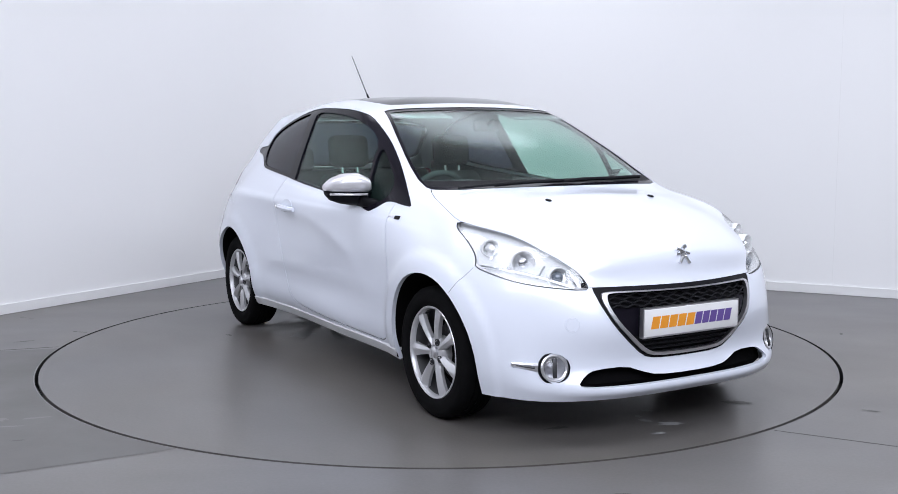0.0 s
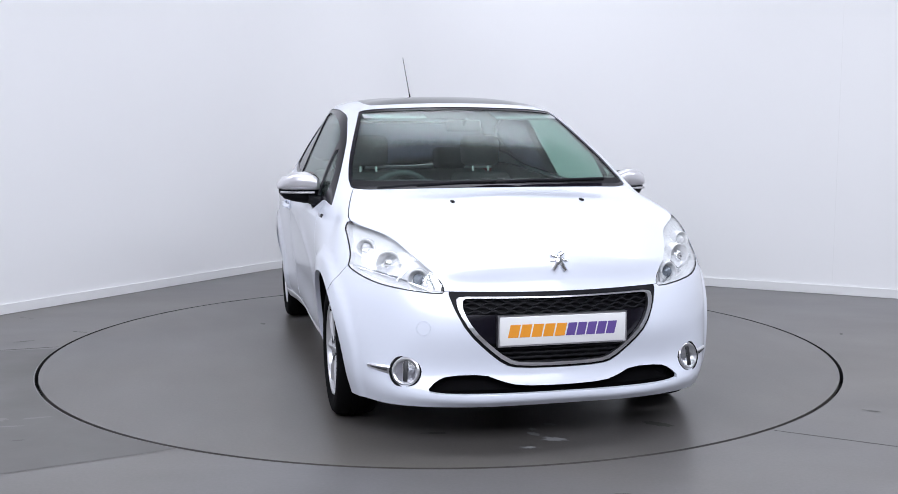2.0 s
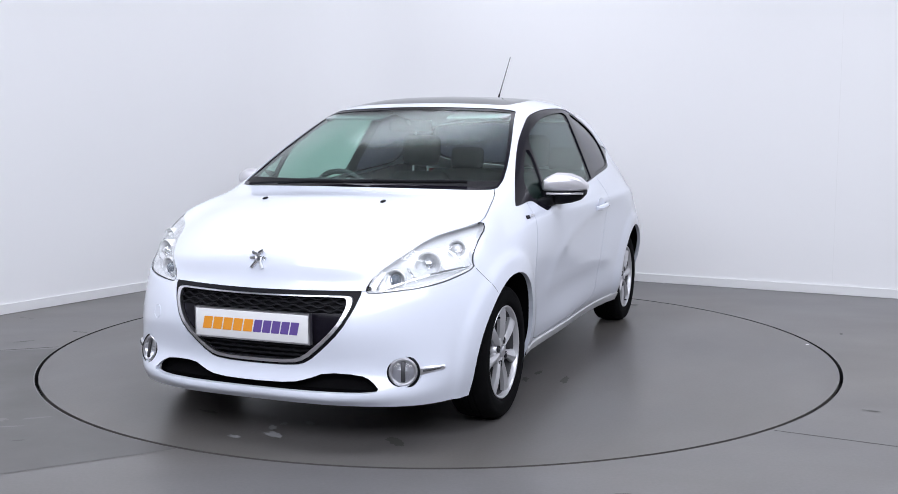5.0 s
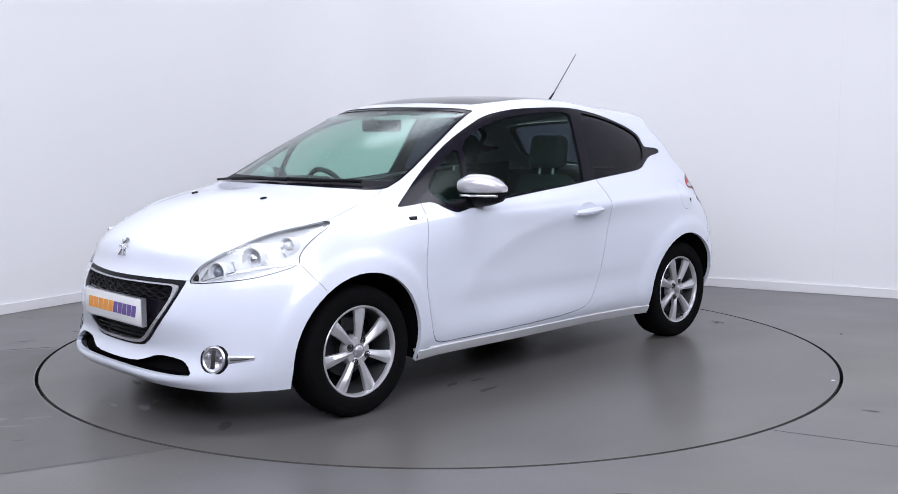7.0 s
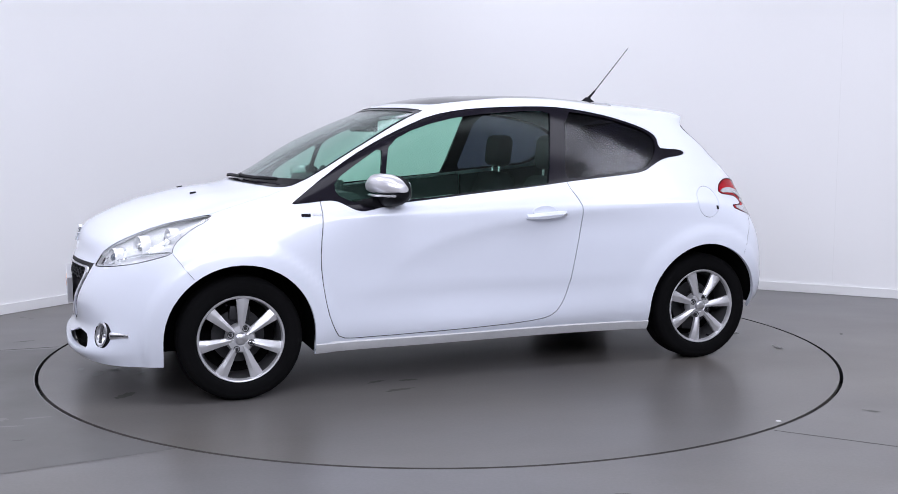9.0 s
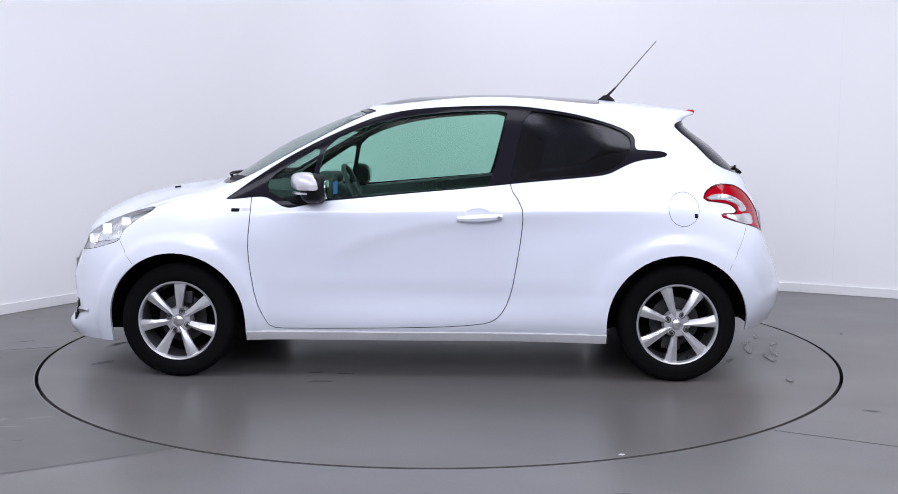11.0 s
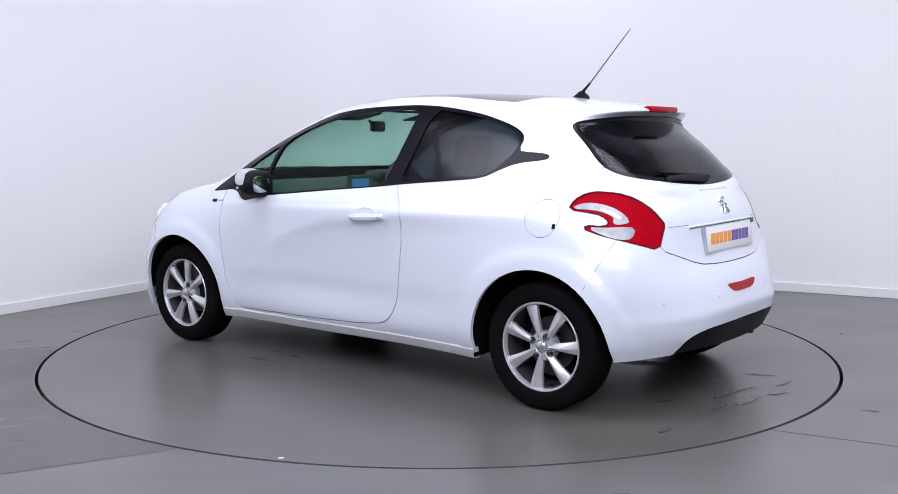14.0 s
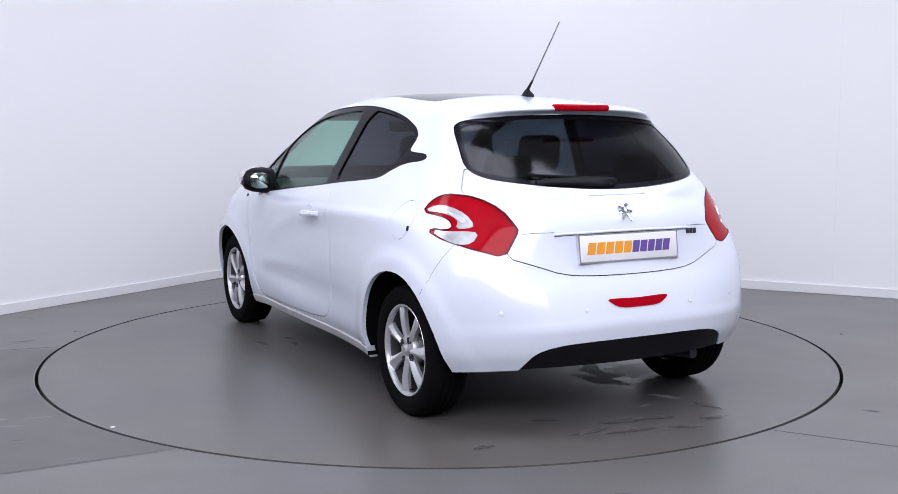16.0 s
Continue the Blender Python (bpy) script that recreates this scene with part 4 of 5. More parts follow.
def build_wheel(m):
    tyre, rim, barrel = wheel_parts()
    barrel.transform(m)
    rim.transform(m)
    wheel = part("wheel", rim, ALLOY, car, "seven-spoke silver alloy wheel")
    tyre.transform(m)
    part("barrel", barrel, BARREL, wheel)
    part("tyre", tyre, RUBBER, wheel, "black rubber tyre")
    for k in range(7):
        bm = spoke_bm(k)
        bm.transform(m)
        part("spoke", bm, ALLOY, wheel)
    part("hub", lathe([(0, .058), (.02, .058), (.034, .070), (.062, .066), (.07, .05), (.07, .02), (0, .02)], 40, m=m), ALLOY, wheel)
    part("centre_cap", lathe([(0, .080), (.018, .079), (.025, .074), (.026, .06)], 32, m=m), SATIN, wheel)
    for k in range(4):
        a = math.pi / 2 * k + 1.22
        at = m @ Matrix.Translation((.052 * math.cos(a), .052 * math.sin(a), 0))
        part("socket", lathe([(.0155, .066), (.0155, .074), (.0125, .074), (.012, .066), (0, .066)], 20, m=at), DARK_METAL, wheel)
        part("bolt", lathe([(0, .077), (.006, .076), (.009, .071), (.009, .06)], 6, m=at), DARK_METAL, wheel)
    at = m @ Matrix.Translation((.176 * math.cos(.45), .176 * math.sin(.45), .062))
    part("valve", lathe([(0, .022), (.004, .021), (.005, 0)], 10, m=at), PLASTIC, wheel)
    part("brake_disc", lathe([(0, .0), (.065, .0), (.068, -.02), (.125, -.02), (.125, -.034), (0, -.034)], 48, m=m), DARK_METAL, wheel)
    part("caliper", rbox((.075, -.05, -.05), (.145, .05, .0), .01, 2, m), DARK_METAL, wheel)
    part("back_plate", lathe([(.178, -.05), (.178, -.055), (0, -.055)], 40, m=m), UNDER, wheel)


PHASE = {(True, True): -94, (False, True): 82, (True, False): 83, (False, False): 13}
for wx in (HUB_X, -HUB_X):
    for side in (1, -1):
        build_wheel(pose(wx, side * .735, TYRE_R, -90 * side, 0, 0) @ pose(0, 0, 0, 0, 0, PHASE[(wx > 0, side > 0)]))
        liner = bmesh.new()
        rows = [[liner.verts.new((wx + r * math.cos(a), side * (y if y < .6 else on_skin(wx + r * math.cos(a), None, max(.3, HUB_Z + r * math.sin(a)))[0].y - .022), HUB_Z + r * math.sin(a)))
                 for a in [radians((0 if wx > 0 else -14) + 194 * k / 32) for k in range(33)]] for r, y in ((.362, .77), (.362, .52), (.05, .52))]
        for p, q in zip(rows, rows[1:]):
            for k in range(32):
                liner.faces.new((p[k], p[k + 1], q[k + 1], q[k]))
        part("arch_liner", liner, UNDER, car, "black wheel arch liner")

# floor pan and the dark parts under the body
part("floor_pan", rbox((-.88, -.765, .20), (.88, .765, .27), .02), UNDER, car)
part("front_undertray", rbox((.85, -.51, .19), (1.90, .51, .30), .03), UNDER, car)
part("rear_undertray", rbox((-1.78, -.51, .275), (-.85, .51, .34), .03), UNDER, car)
part("exhaust", tube([(-1.2, -.35, .22), (-1.55, -.38, .23), (-1.78, -.40, .25)], .024, 14), DARK_METAL, car)


# ---- cabin ----
def cushion(a, b, r, lean=0.0, about=(0, 0, 0)):
    bm = rbox(a, b, r, 4)
    if lean:
        bm.transform(Matrix.Translation(about) @ Matrix.Rotation(radians(lean), 4, "Y") @ Matrix.Translation(-Vector(about)))
    return bm


def front_seat(y):
    seat = part("front_seat", cushion((-.32, y - .25, .36), (.22, y + .25, .52), .06), FABRIC, car, "dark fabric front seat")
    back = cushion((-.42, y - .245, .46), (-.29, y + .245, 1.04), .06, -20, (-.35, y, .46))
    for v in back.verts:  # shoulders draw in towards the top
        v.co.y = y + (v.co.y - y) * (1 - .28 * max(0, (v.co.z - .75) / .3))
    part("backrest", back, FABRIC, seat)
    part("headrest", cushion((-.60, y - .125, 1.04), (-.50, y + .125, 1.235), .045, -8, (-.55, y, 1.1)), FABRIC, seat)
    for dy in (-.05, .05):
        part("headrest_post", tube([(-.53, y + dy, .98), (-.55, y + dy, 1.10)], .007, 8), SATIN, seat)


front_seat(.36)
front_seat(-.36)
bench = part("rear_bench", cushion((-1.12, -.60, .38), (-.68, .60, .55), .05), FABRIC, car, "dark fabric rear bench")
part("backrest", cushion((-1.24, -.62, .50), (-1.12, .62, 1.02), .05, -18, (-1.18, 0, .5)), FABRIC, bench)
for hy in (-.36, .36):
    part("headrest", cushion((-1.42, hy - .12, .99), (-1.33, hy + .12, 1.15), .04, -10, (-1.37, hy, 1.0)), FABRIC, bench)
part("parcel_shelf", rbox((-1.60, -.58, .90), (-1.36, .58, .92), .008), DASH, car)

# dashboard: one cross profile drawn from side to side
dash_sections = []
for k in range(17):
    y = -.72 + 1.44 * k / 16
    hood = .035 * math.exp(-((y + .36) / .17) ** 2)
    end = max(0, abs(y) - .55) / .17
    fore = 1.10 - .16 * end
    dash_sections.append([(fore, y, .60), (fore, y, .955 - .01 * end), (.84, y, .965 + hood * .3), (.68, y, .955 + hood), (.60, y, .90 + hood), (.58, y, .82), (.66, y, .70), (.70, y, .60)])
dash = part("dashboard", loft(dash_sections), DASH, car, "dark grey moulded dashboard")
part("instrument_hood", rbox((.60, -.52, .94), (.74, -.20, 1.012), .03, 4), DASH, dash)
part("touch_screen", rbox((.575, -.10, .87), (.60, .10, .99), .008, 2, Matrix.Translation((0, 0, 0))), DASH, dash)
part("display", rbox((.5735, -.075, .895), (.5765, .075, .968), 0), SCREEN, dash, "blue-lit display screen")
part("console", cushion((-.3, -.10, .30), (.62, .10, .58), .03), DASH, car)
part("gear_lever", tube([(.25, 0, .55), (.23, 0, .66), (.22, 0, .70)], (.012, .012, .026), 12), DASH, car)
steer = pose(.50, -.36, .885, 0, -65, 0)
ring = bmesh.new()
ring_rows = []
for k in range(40):
    a = 2 * math.pi * k / 40
    c = Vector((.176 * math.cos(a), .176 * math.sin(a), 0))
    ring_rows.append([ring.verts.new(c + .015 * (math.cos(b) * Vector((math.cos(a), math.sin(a), 0)) + math.sin(b) * Vector((0, 0, 1)))) for b in [2 * math.pi * i / 10 for i in range(10)]])
for k in range(40):
    p, q = ring_rows[k], ring_rows[(k + 1) % 40]
    for i in range(10):
        ring.faces.new((p[i], p[(i + 1) % 10], q[(i + 1) % 10], q[i]))
ring.transform(steer)
wheel_ring = part("steering_wheel", ring, DASH, car, "black three-spoke steering wheel")
part("boss", rbox((-.06, -.07, -.03), (.06, .07, .02), .02, 3, steer), DASH, wheel_ring)
for k, a in enumerate((90, -90, 180)):
    part("spoke", rbox((.03, -.018, -.012), (.17, .018, .006), .005, 2, steer @ pose(0, 0, 0, 0, 0, a)), DASH, wheel_ring)
part("column", tube([(.52, -.36, .87), (.68, -.36, .82)], .035, 12), DASH, wheel_ring)

# inner door panels and the mirror on the screen
for sy in (1, -1):
    panel = loft([[(x, sy * (y0 + dy), z) for dy, z in ((0, .27), (.03, .27), (.045, .60), (.04, .86), (.02, .905 + dz), (-.005, .90 + dz), (-.02, .60))]
                  for x, y0, dz in ((.86, .745, -.01), (.5, .765, .0), (.1, .772, .03), (-.44, .765, .075))])
    part("door_card", panel, DASH, car, "dark moulded inner door panel")
    part("rear_side_panel", loft([[(x, sy * (y0 + dy), z) for dy, z in ((0, z0), (.03, z0), (.03, .90 + dz), (.0, .90 + dz))]
                                  for x, y0, dz, z0 in ((-.46, .765, .075, .40), (-.8, .745, .105, .45), (-.9, .73, .118, .69), (-1.0, .715, .13, .70), (-1.35, .665, .15, .70))]), DASH, car)
part("interior_mirror", rbox((-.015, -.115, -.032), (.015, .115, .032), .02, 4, pose(.43, 0, 1.287, 0, 0, 24)), PLASTIC, car, "black interior mirror")
part("mirror_stem", tube([(.44, 0, 1.29), (.50, 0, 1.322)], .009, 8), PLASTIC, car)
for sy in (1, -1):
    part("sun_visor", rbox((.22, sy * .36 - .17, 1.337), (.40, sy * .36 + .17, 1.350), .006, 2, Matrix.Translation((.31, 0, 1.343)) @ pose(0, 0, 0, 0, 12, 0) @ Matrix.Translation((-.31, 0, -1.343))), LINING, car)


# ---- fittings on the body ----
def door_mirror(sy):
    """A silver-capped mirror on a black foot; built for the left side and flipped for the right."""
    f = Matrix.Diagonal((1, sy, 1, 1)) @ Matrix.Translation((-.10, -.040, 0))
    def shaped(sections, up=0):
        bm = loft(sections)
        bm.transform(f)
        return bm
    def section(y, x0, x1, z0, z1, n=16):
        pts = []
        for k in range(n):
            a = 2 * math.pi * k / n
            cx, cz = math.cos(a), math.sin(a)
            cx, cz = math.copysign(abs(cx) ** .7, cx), math.copysign(abs(cz) ** .8, cz)
            pts.append(((x0 + x1) / 2 + (x1 - x0) / 2 * cx, y, (z0 + z1) / 2 + (z1 - z0) / 2 * cz))
        return pts
    base = part("door_mirror", shaped([section(y, x0, x1, z0, z1) for y, x0, x1, z0, z1 in
                ((.828, .60, .68, .93, 1.02), (.845, .582, .70, .895, 1.040), (.90, .578, .715, .895, 1.048), (.96, .578, .71, .905, 1.045), (1.004, .582, .685, .92, 1.028), (1.026, .595, .65, .945, 1.0))]), PLASTIC, car, "black door mirror with a silver cap")
    cap = part("cap", shaped([section(y, x0, x1, z0, z1) for y, x0, x1, z0, z1 in
                ((.832, .640, .735, .966, 1.012), (.85, .636, .762, .962, 1.034), (.90, .630, .765, .962, 1.056), (.96, .622, .740, .962, 1.053), (1.008, .612, .705, .965, 1.032), (1.036, .605, .655, .97, 1.0))]), CAP, base, "satin silver mirror cap")
    part("indicator", shaped([section(y, x - .02, x, .947, .9595, 8) for y, x in ((.86, .752), (.92, .752), (.98, .722), (1.022, .680))]), CLEAR_LENS, base, "clear turn signal strip")
    glass = loft([[(x, .934 + g * math.copysign(abs(math.cos(a)) ** .7, math.cos(a)), .972 + .76 * g * math.copysign(abs(math.sin(a)) ** .7, math.sin(a)))
                   for a in [2 * math.pi * k / 24 for k in range(24)]] for x, g in ((.5735, .056), (.5755, .060), (.5830, .060))])
    glass.transform(f)
    part("mirror_glass", glass, MIRROR, base)
    foot = shaped([section(y, x0, x1, z0, z1, 12) for y, x0, x1, z0, z1 in ((.80, .66, .84, .868, .93), (.845, .64, .80, .876, .935), (.885, .62, .74, .895, .95))])
    part("foot", foot, PLASTIC, base)


for sy in (1, -1):
    door_mirror(sy)


def door_handle(sy):
    f = Matrix.Diagonal((1, sy, 1, 1))
    secs = []
    for k in range(11):
        s = k / 10
        x = -.165 - .225 * s
        hit, n = on_skin(x, None, .835)
        lift = .006 + .024 * math.sin(math.pi * s) ** .5
        h = .012 + .006 * math.sin(math.pi * s)
        zc = .826 + .012 * s
        secs.append([(x, hit.y + lift + dy, zc + dz) for dy, dz in ((-.004, -h), (.006, -h * .8), (.011, 0), (.006, h * .8), (-.004, h), (-.008, 0))])
    bm = loft(secs)
    bm.transform(f)
    handle = part("door_handle", bm, PAINT, doors[0 if sy > 0 else 1], "white pull handle")
    hit, n = on_skin(-.27, None, .85)
    dish = lathe([(0, .0015), (.055, .0015), (.066, .003), (.07, .0)], 32, m=seat_on(hit, n, .0) @ Matrix.Diagonal((1, .45, 1, 1)))
    dish.transform(f)
    part("handle_dish", dish, PAINT, handle)
    cup = []
    for k in range(13):
        a = math.pi * k / 12
        near, n1 = on_skin(-.272 + .070 * math.cos(a), None, .846 + .030 * math.sin(a))
        cup.append(near + n1 * .0005)
    rim = tube(cup, .0022, 6)
    rim.transform(f)
    part("cup_edge", rim, PAINT, handle)
    hit, n = on_skin(-.372, None, .838)
    lock = lathe([(0, .030), (.007, .030), (.009, .026)], 16, m=seat_on(hit, n, .004))
    lock.transform(f)
    part("lock", lock, SATIN, handle)


for sy in (1, -1):
    door_handle(sy)

# side badges, fuel flap catch, finlet
for sy in (1, -1):
    hit, n = on_skin(.955, None, .862)
    base = rbox((-.022, -.009, 0), (.022, .009, .003), .002, 2, Matrix.Diagonal((1, sy, 1, 1)) @ seat_on(hit, n, .0))
    badge = part("badge", base, TRIM_BLACK, car, "small black and chrome badge")
    hit, n = on_skin(.90, None, .866)
    for k in range(3):
        part("bar", rbox((-.020 + .016 * k, -.006, 0), (-.009 + .016 * k, .006, .003), .001, 1, Matrix.Diagonal((1, sy, 1, 1)) @ seat_on(hit, n, .0)), SATIN, badge)
hit, n = on_skin(-1.345, None, .84)
for sy in (1, -1):
    part("flap_catch", rbox((-.008, -.010, -.002), (.008, .012, .001), .001, 1, Matrix.Diagonal((1, sy, 1, 1)) @ seat_on(hit, n, .0)), PLASTIC, car)

# emblems as plain shapes, washer jets, bonnet line
def emblem(place, n, lift):
    m = seat_on(place, n, lift)
    e = part("emblem", rbox((-.012, -.012, 0), (.016, .022, .006), .004, 2, m @ pose(0, 0, 0, 0, 0, 20)), CHROME, car, "plain chrome emblem shape")
    for x0, y0, x1, y1, w in ((-.004, .018, -.030, .030, .006), (.0, .026, .020, .038, .008), (-.006, -.006, -.026, -.034, .007), (.010, -.006, .026, -.036, .007), (.012, .012, .036, .004, .005), (-.010, .008, -.036, .006, .005)):
        part("bar", tube([m @ Vector((x0, y0, .003)), m @ Vector((x1, y1, .003))], w * 1.15, 8), CHROME, e)


nose_hit, nose_n = on_skin(None, 0, .742)
emblem(nose_hit, nose_n, .001)
tail_hit, tail_n = on_skin(-9, 0, .905)
emblem(tail_hit, tail_n, .001)
for sy in (1, -1):
    hit, n = on_skin(1.408, sy * .299, None)
    part("washer_jet", rbox((-.016, -.008, -.002), (.016, .008, .008), .004, 2, Matrix.Translation(hit) @ pose(0, 0, 0, 0, 8, 0)), PLASTIC, car)

# wipers at the foot of the windscreen
def wiper(points, lift, name, pivot=True):
    line = []
    for x, y, z in points:
        near, n, _, _ = SKIN_TREE.find_nearest(Vector((x, y, z)))
        line.append(near + n * lift)
    w = part(name, tube(line, .0065, 8), PLASTIC, car, "black wiper arm and blade")
    blade = [p + Vector((0, 0, -.006)) for p in line[1:]]
    part("blade", tube(blade, .0055, 6), RUBBER, w)
    if pivot:
        part("pivot", lathe([(0, .02), (.016, .018), (.02, .0), (.02, -.015)], 16, m=Matrix.Translation(line[0])), PLASTIC, w)


wiper([(1.15, -.03, 1.0), (1.13, .10, 1.01), (1.10, .32, 1.015), (1.03, .55, 1.01)], .014, "wiper", False)
wiper([(1.10, -.58, 1.0), (1.125, -.40, 1.01), (1.14, -.20, 1.015), (1.14, .12, 1.015)], .016, "wiper", False)
part("cowl", combine(combine(shell(.012, .01), prism([(1.30, -.66), (1.30, .66), (1.0, .69), (1.0, -.69)], TOP, .8, 1.1), "INTERSECT"),
                     prism([(-.9, .93), (.9, .93), (.9, 1.018), (-.9, 1.018)], FRONT, .5, 2), "INTERSECT"), (PLASTIC, PLASTIC), car)

# aerial on the roof
hit, n = on_skin(-.985, 0, None)
foot = part("aerial", loft([[hit + Vector((x * s, y * s, z)) for x, y in ((.055, 0), (.02, .02), (-.035, .022), (-.05, 0), (-.035, -.022), (.02, -.02))]
            for s, z in ((1, -.01), (.9, .008), (.55, .022), (.28, .034))]), PLASTIC, car, "whip aerial on a black foot")
part("base_stem", tube([hit + Vector((-.006, 0, .03)), hit + Vector((-.05, 0, .075))], (.008, .005), 10), PLASTIC, foot)
part("whip", tube([hit + Vector((-.05, 0, .075)), Vector((-1.258, 0, 1.762))], (.0038, .0024), 8), WHIP, foot)

# high stop lamp, rear wiper, tailgate trim
part("stop_lamp", rbox((-.150, -.015, -.03), (.150, .015, .009), .010, 4, Matrix.Translation((-1.446, 0, 1.362)) @ pose(0, 0, 0, 90, 0, -90)), RED_LENS, car, "red high-level stop lamp")
wiper([(-1.69, .02, 1.02), (-1.66, .12, 1.05), (-1.64, .25, 1.045), (-1.60, .40, 1.05)], .012, "rear_wiper", False)
cover = []
for k in range(9):
    q = k / 8
    near, n, _, _ = SKIN_TREE.find_nearest(Vector((-1.69 + .03 * q, -.015 + .40 * q, 1.047 - .004 * q)))
    tall = (.027 - .017 * q) * min(1, .55 + 3 * q)
    up = n.cross(Vector((0, 1, 0))).normalized()
    up = up if up.z > 0 else -up
    cover.append([near + n * o + up * tall * c for o, c in ((.002, -1), (.016, -.9), (.026 - .010 * q, -.1), (.020 - .006 * q, .8), (.002, 1))])
part("wiper_cover", loft(cover), PLASTIC, car, "tapered black rear wiper cover")
part("tailgate_trim", rbox((-.15, -.006, -.004), (.15, .006, .005), .003, 2, Matrix.Translation((-1.712, 0, .985)) @ pose(0, 0, 0, 60, 0, -90)), PAINT, car)
strip = [SKIN_TREE.find_nearest(Vector((-1.80, -.37 + .74 * k / 16, .834)))[0] + Vector((-.002, 0, 0)) for k in range(17)]
part("plate_light_strip", tube(strip, .005, 8), PAINT, car)
# A dark line under the strip stands in for the shade along the crease.
part("strip_shadow_gap", tube([p + Vector((.0005, 0, -.0075)) for p in strip], .0016, 6), GAP_DARK, car)
for k in range(3):
    near, n, _, _ = SKIN_TREE.find_nearest(Vector((-1.765, -.355 - .026 * k, .812)))
    part("bar", rbox((-.011, -.012, 0), (.011, .012, .003), .001, 1, seat_on(near, n, .0)), DARK_METAL, car)

# bumper: rear fog lamp, parking sensors, front fog lamps, tow-eye cover
REAR_FOG = rounded(both([(0, .552), (.10, .556), (.165, .556), (.14, .535), (.10, .517), (0, .515)]), 1)
part("rear_fog_lamp", sleek(piece(-.003, .012, REAR_FOG, FRONT, -2.2, -1.6), -.003), (RED_LENS, RED_LENS), car, "red rear fog lamp")
for y in (.637, .27, -.287, -.60):
    near, n, _, _ = SKIN_TREE.find_nearest(Vector((-1.80 if abs(y) > .5 else -1.88, y, .52)))
    part("parking_sensor", lathe([(0, .0012), (.0085, .0012), (.0105, .0002), (.0115, -.0035), (.0125, .0002)], 20, m=seat_on(near, n, .0006)), PAINT, car)
for sy in (1, -1):
    near, n, _, _ = SKIN_TREE.find_nearest(Vector((1.875, sy * .602, .318)))
    n = Vector((n.x + .25, n.y, n.z)).normalized()
    m = seat_on(near, n, -.004)
    fog = part("fog_lamp", lathe([(.040, -.012), (.043, .006), (.050, .010), (.057, .006), (.059, -.008)], 40, m=m), SATIN, car, "round front fog lamp in a chrome ring")
    part("dark_ring", lathe([(.057, .004), (.060, .009), (.067, .003), (.067, -.012)], 40, m=m), PLASTIC, fog)
    part("reflector", lathe([(0, -.030), (.02, -.024), (.034, -.010), (.042, .004)], 32, m=m), SATIN, fog)
    part("lamp_base", lathe([(0, -.045), (.056, -.045), (.060, -.012)], 32, m=m), PLASTIC, fog)
    part("fog_lens", lathe([(0, .012), (.022, .010), (.041, .004)], 32, m=m), LENS, fog)
    part("bulb_shield", lathe([(0, .0), (.008, -.002), (.011, -.008), (.011, -.028)], 16, m=m), SATIN, fog)
    wing = []
    for k in range(7):
        s = k / 6
        near, n2, _, _ = SKIN_TREE.find_nearest(Vector((1.845 - .085 * s, sy * (.652 + .074 * s), .318 + .008 * s)))
        h = .019 - .010 * s
        t = Vector((0, 0, 1))
        wing.append([near + n2 * .002 + t * h, near + n2 * .009 + t * h * .5, near + n2 * .009 - t * h * .5, near + n2 * .002 - t * h, near - n2 * .01])
    part("wing", loft(wing), SATIN, fog)
    slot = [Vector(sec[1]).lerp(Vector(sec[2]), .55) + (Vector(sec[1]) - Vector(sec[4])).normalized() * .0015 for sec in wing[1:6]]
    part("slot", tube(slot, (.0048, .0045, .004, .003, .0018), 8), DARK_METAL, fog)
    part("centre_bar", rbox((-.009, -.040, .002), (.009, .040, .012), .004, 2, m), DARK_METAL, fog)
near, n, _, _ = SKIN_TREE.find_nearest(Vector((1.90, -.535, .49)))
part("tow_cover", lathe([(0, .0008), (.026, .0008), (.0275, -.002), (.029, .0006), (.030, -.001)], 32, m=seat_on(near, n, .0005)), PAINT, car)

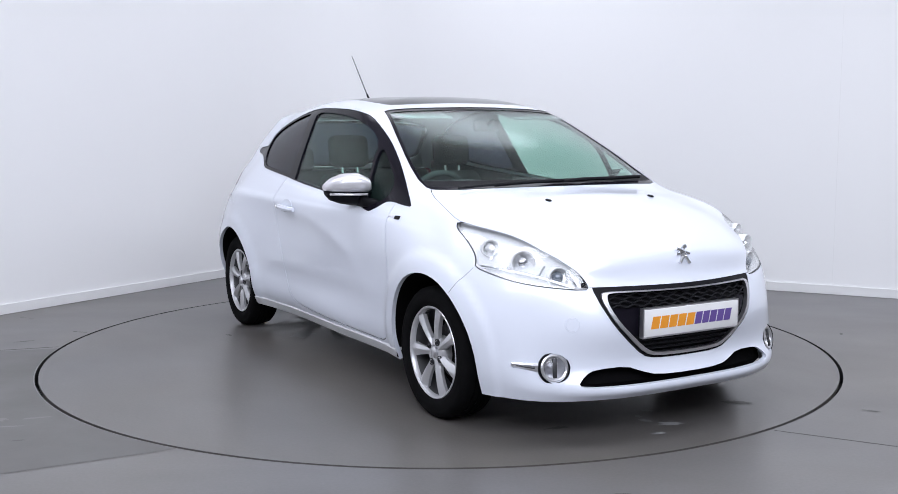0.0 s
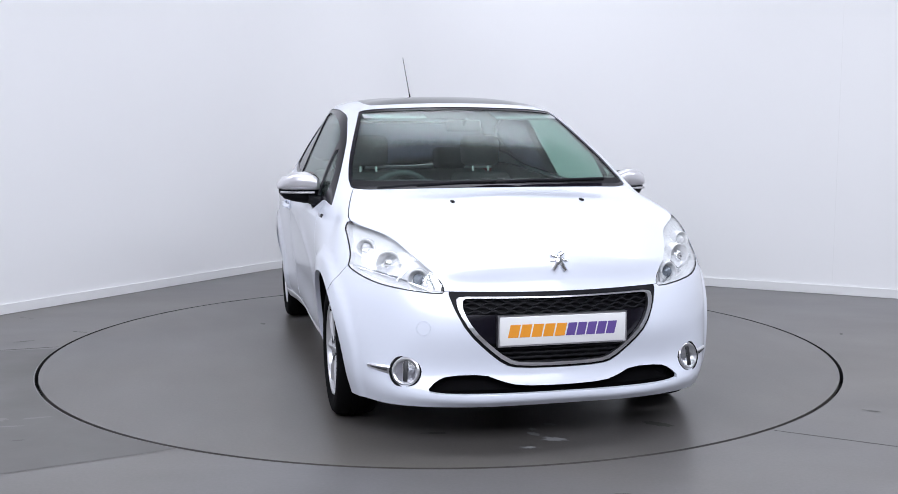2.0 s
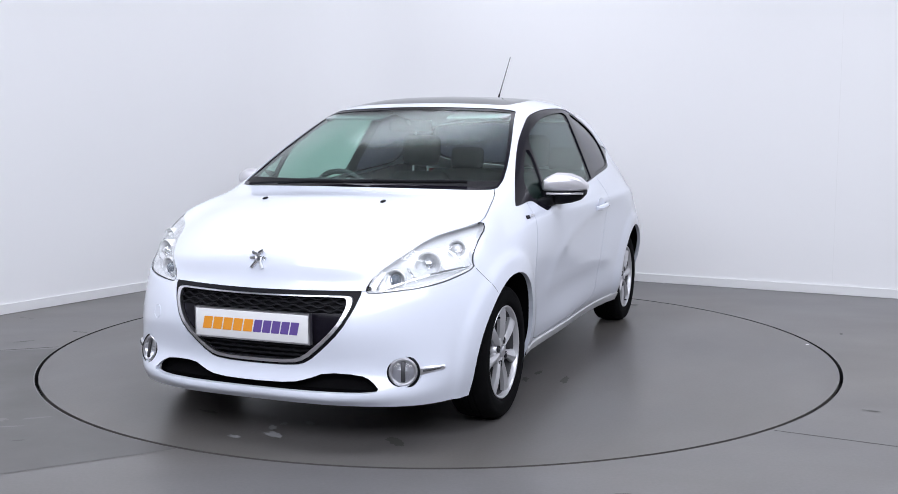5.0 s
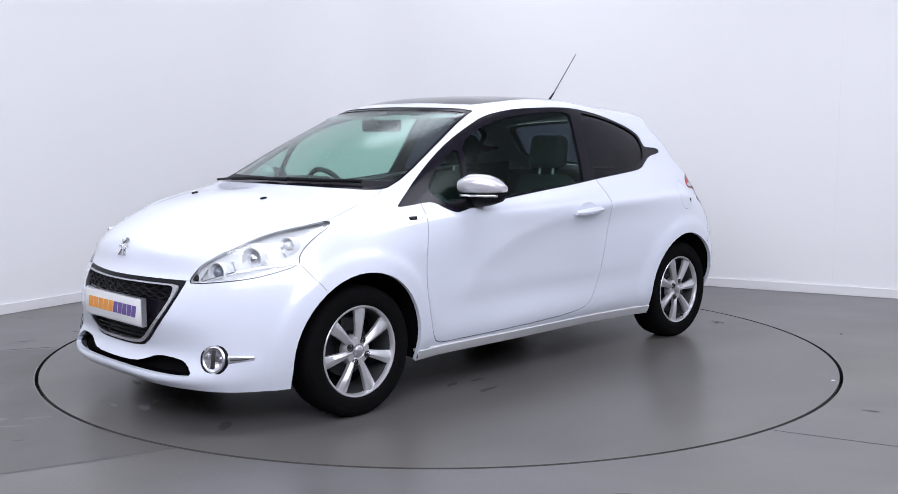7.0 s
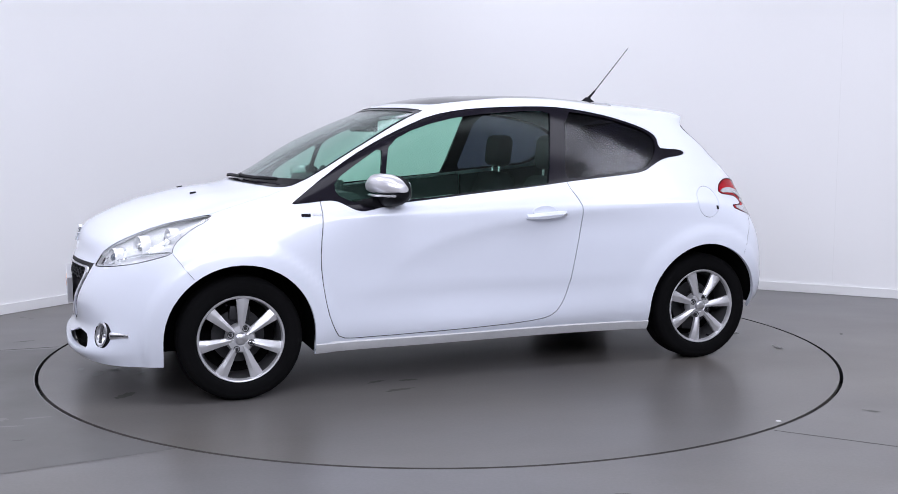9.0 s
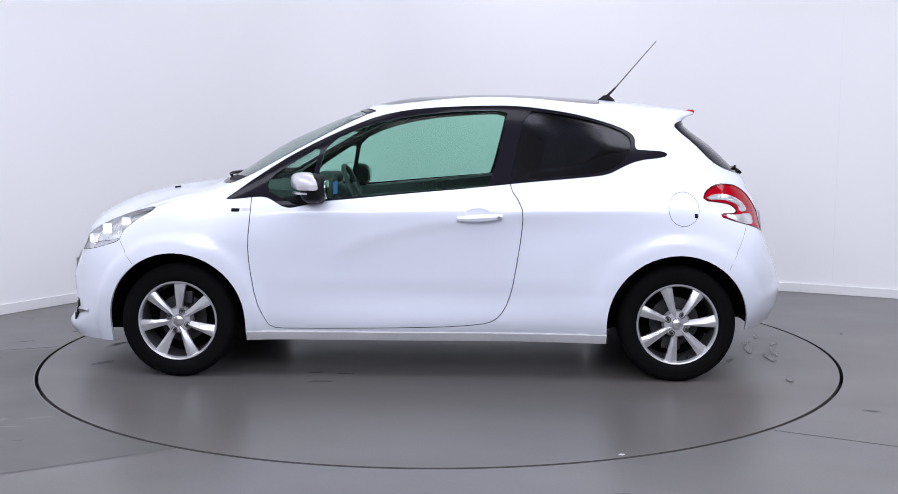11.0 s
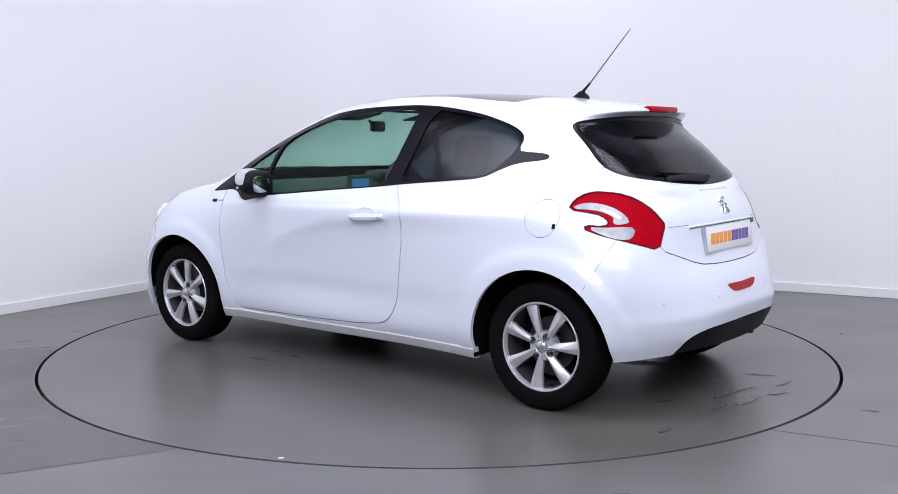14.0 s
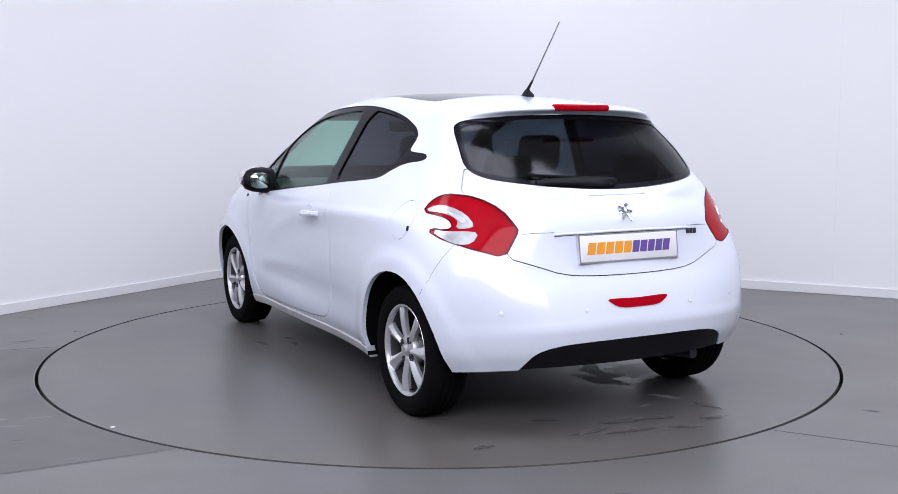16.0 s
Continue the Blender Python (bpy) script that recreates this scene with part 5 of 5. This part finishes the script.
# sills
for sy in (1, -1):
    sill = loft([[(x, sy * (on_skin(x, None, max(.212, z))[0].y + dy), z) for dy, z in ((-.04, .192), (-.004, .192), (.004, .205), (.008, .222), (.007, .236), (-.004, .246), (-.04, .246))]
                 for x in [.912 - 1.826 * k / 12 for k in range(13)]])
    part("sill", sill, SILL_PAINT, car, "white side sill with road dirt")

# fine groove across the tailgate above the plate, its shade drawn as a dark line
for sy in (1, -1):
    groove = []
    for k in range(9):
        near, n, _, _ = SKIN_TREE.find_nearest(Vector((-1.76, sy * (.36 + .145 * k / 8), .836 + .006 * k / 8)))
        groove.append(near)
    part("tailgate_groove", tube(groove, .0012, 6), GAP_DARK, car)

# joints between bumpers and wings, and chrome dividers inside the headlamps
def skin_line(a, b, n=10, lift=0.0):
    out = []
    for k in range(n + 1):
        near, nn, _, _ = SKIN_TREE.find_nearest(Vector(a).lerp(Vector(b), k / n))
        out.append(near + nn * lift)
    return out


for sy in (1, -1):
    part("bumper_joint", tube(skin_line((1.562, sy * .788, .698), (1.478, sy * .84, .588)), .0011, 6), GAP_DARK, car)
    part("bumper_joint", tube(skin_line((-1.60, sy * .74, .783), (-1.505, sy * .83, .575)), .0009, 6), GAP_DARK, car)
    lamp = heads[0 if sy > 0 else 1]
    for a, b, r in (((1.60, .735, .735), (1.60, .69, .785), .004), ((1.66, .70, .70), (1.67, .635, .77), .003), ((1.775, .62, .668), (1.775, .585, .728), .005), ((1.58, .775, .712), (1.87, .50, .640), .006), ((1.88, .49, .650), (1.83, .51, .70), .004)):
        part("divider", tube(skin_line((a[0], sy * a[1], a[2]), (b[0], sy * b[1], b[2]), 10, -.022), r, 8), CHROME, lamp)


# ---- the turntable carries the car round ----
TURN = ((0.0, -59.9), (0.5, -61.9), (1.0, -65.75), (1.5, -70.8), (2.0, -76.95), (2.5, -82.7))


def motions():
    angles = list(TURN) + [(2.5 + 0.5 * k, -82.7 - 5.9 * k) for k in range(1, 28)]
    walk(turntable, [(t, pose(0, 0, 0, 0, 0, a)) for t, a in angles])
    walk(car, [(t, pose(0, 0, 0, 0, 0, a) @ Matrix.Translation((0.035, 0.02, 0))) for t, a in angles])


motions()
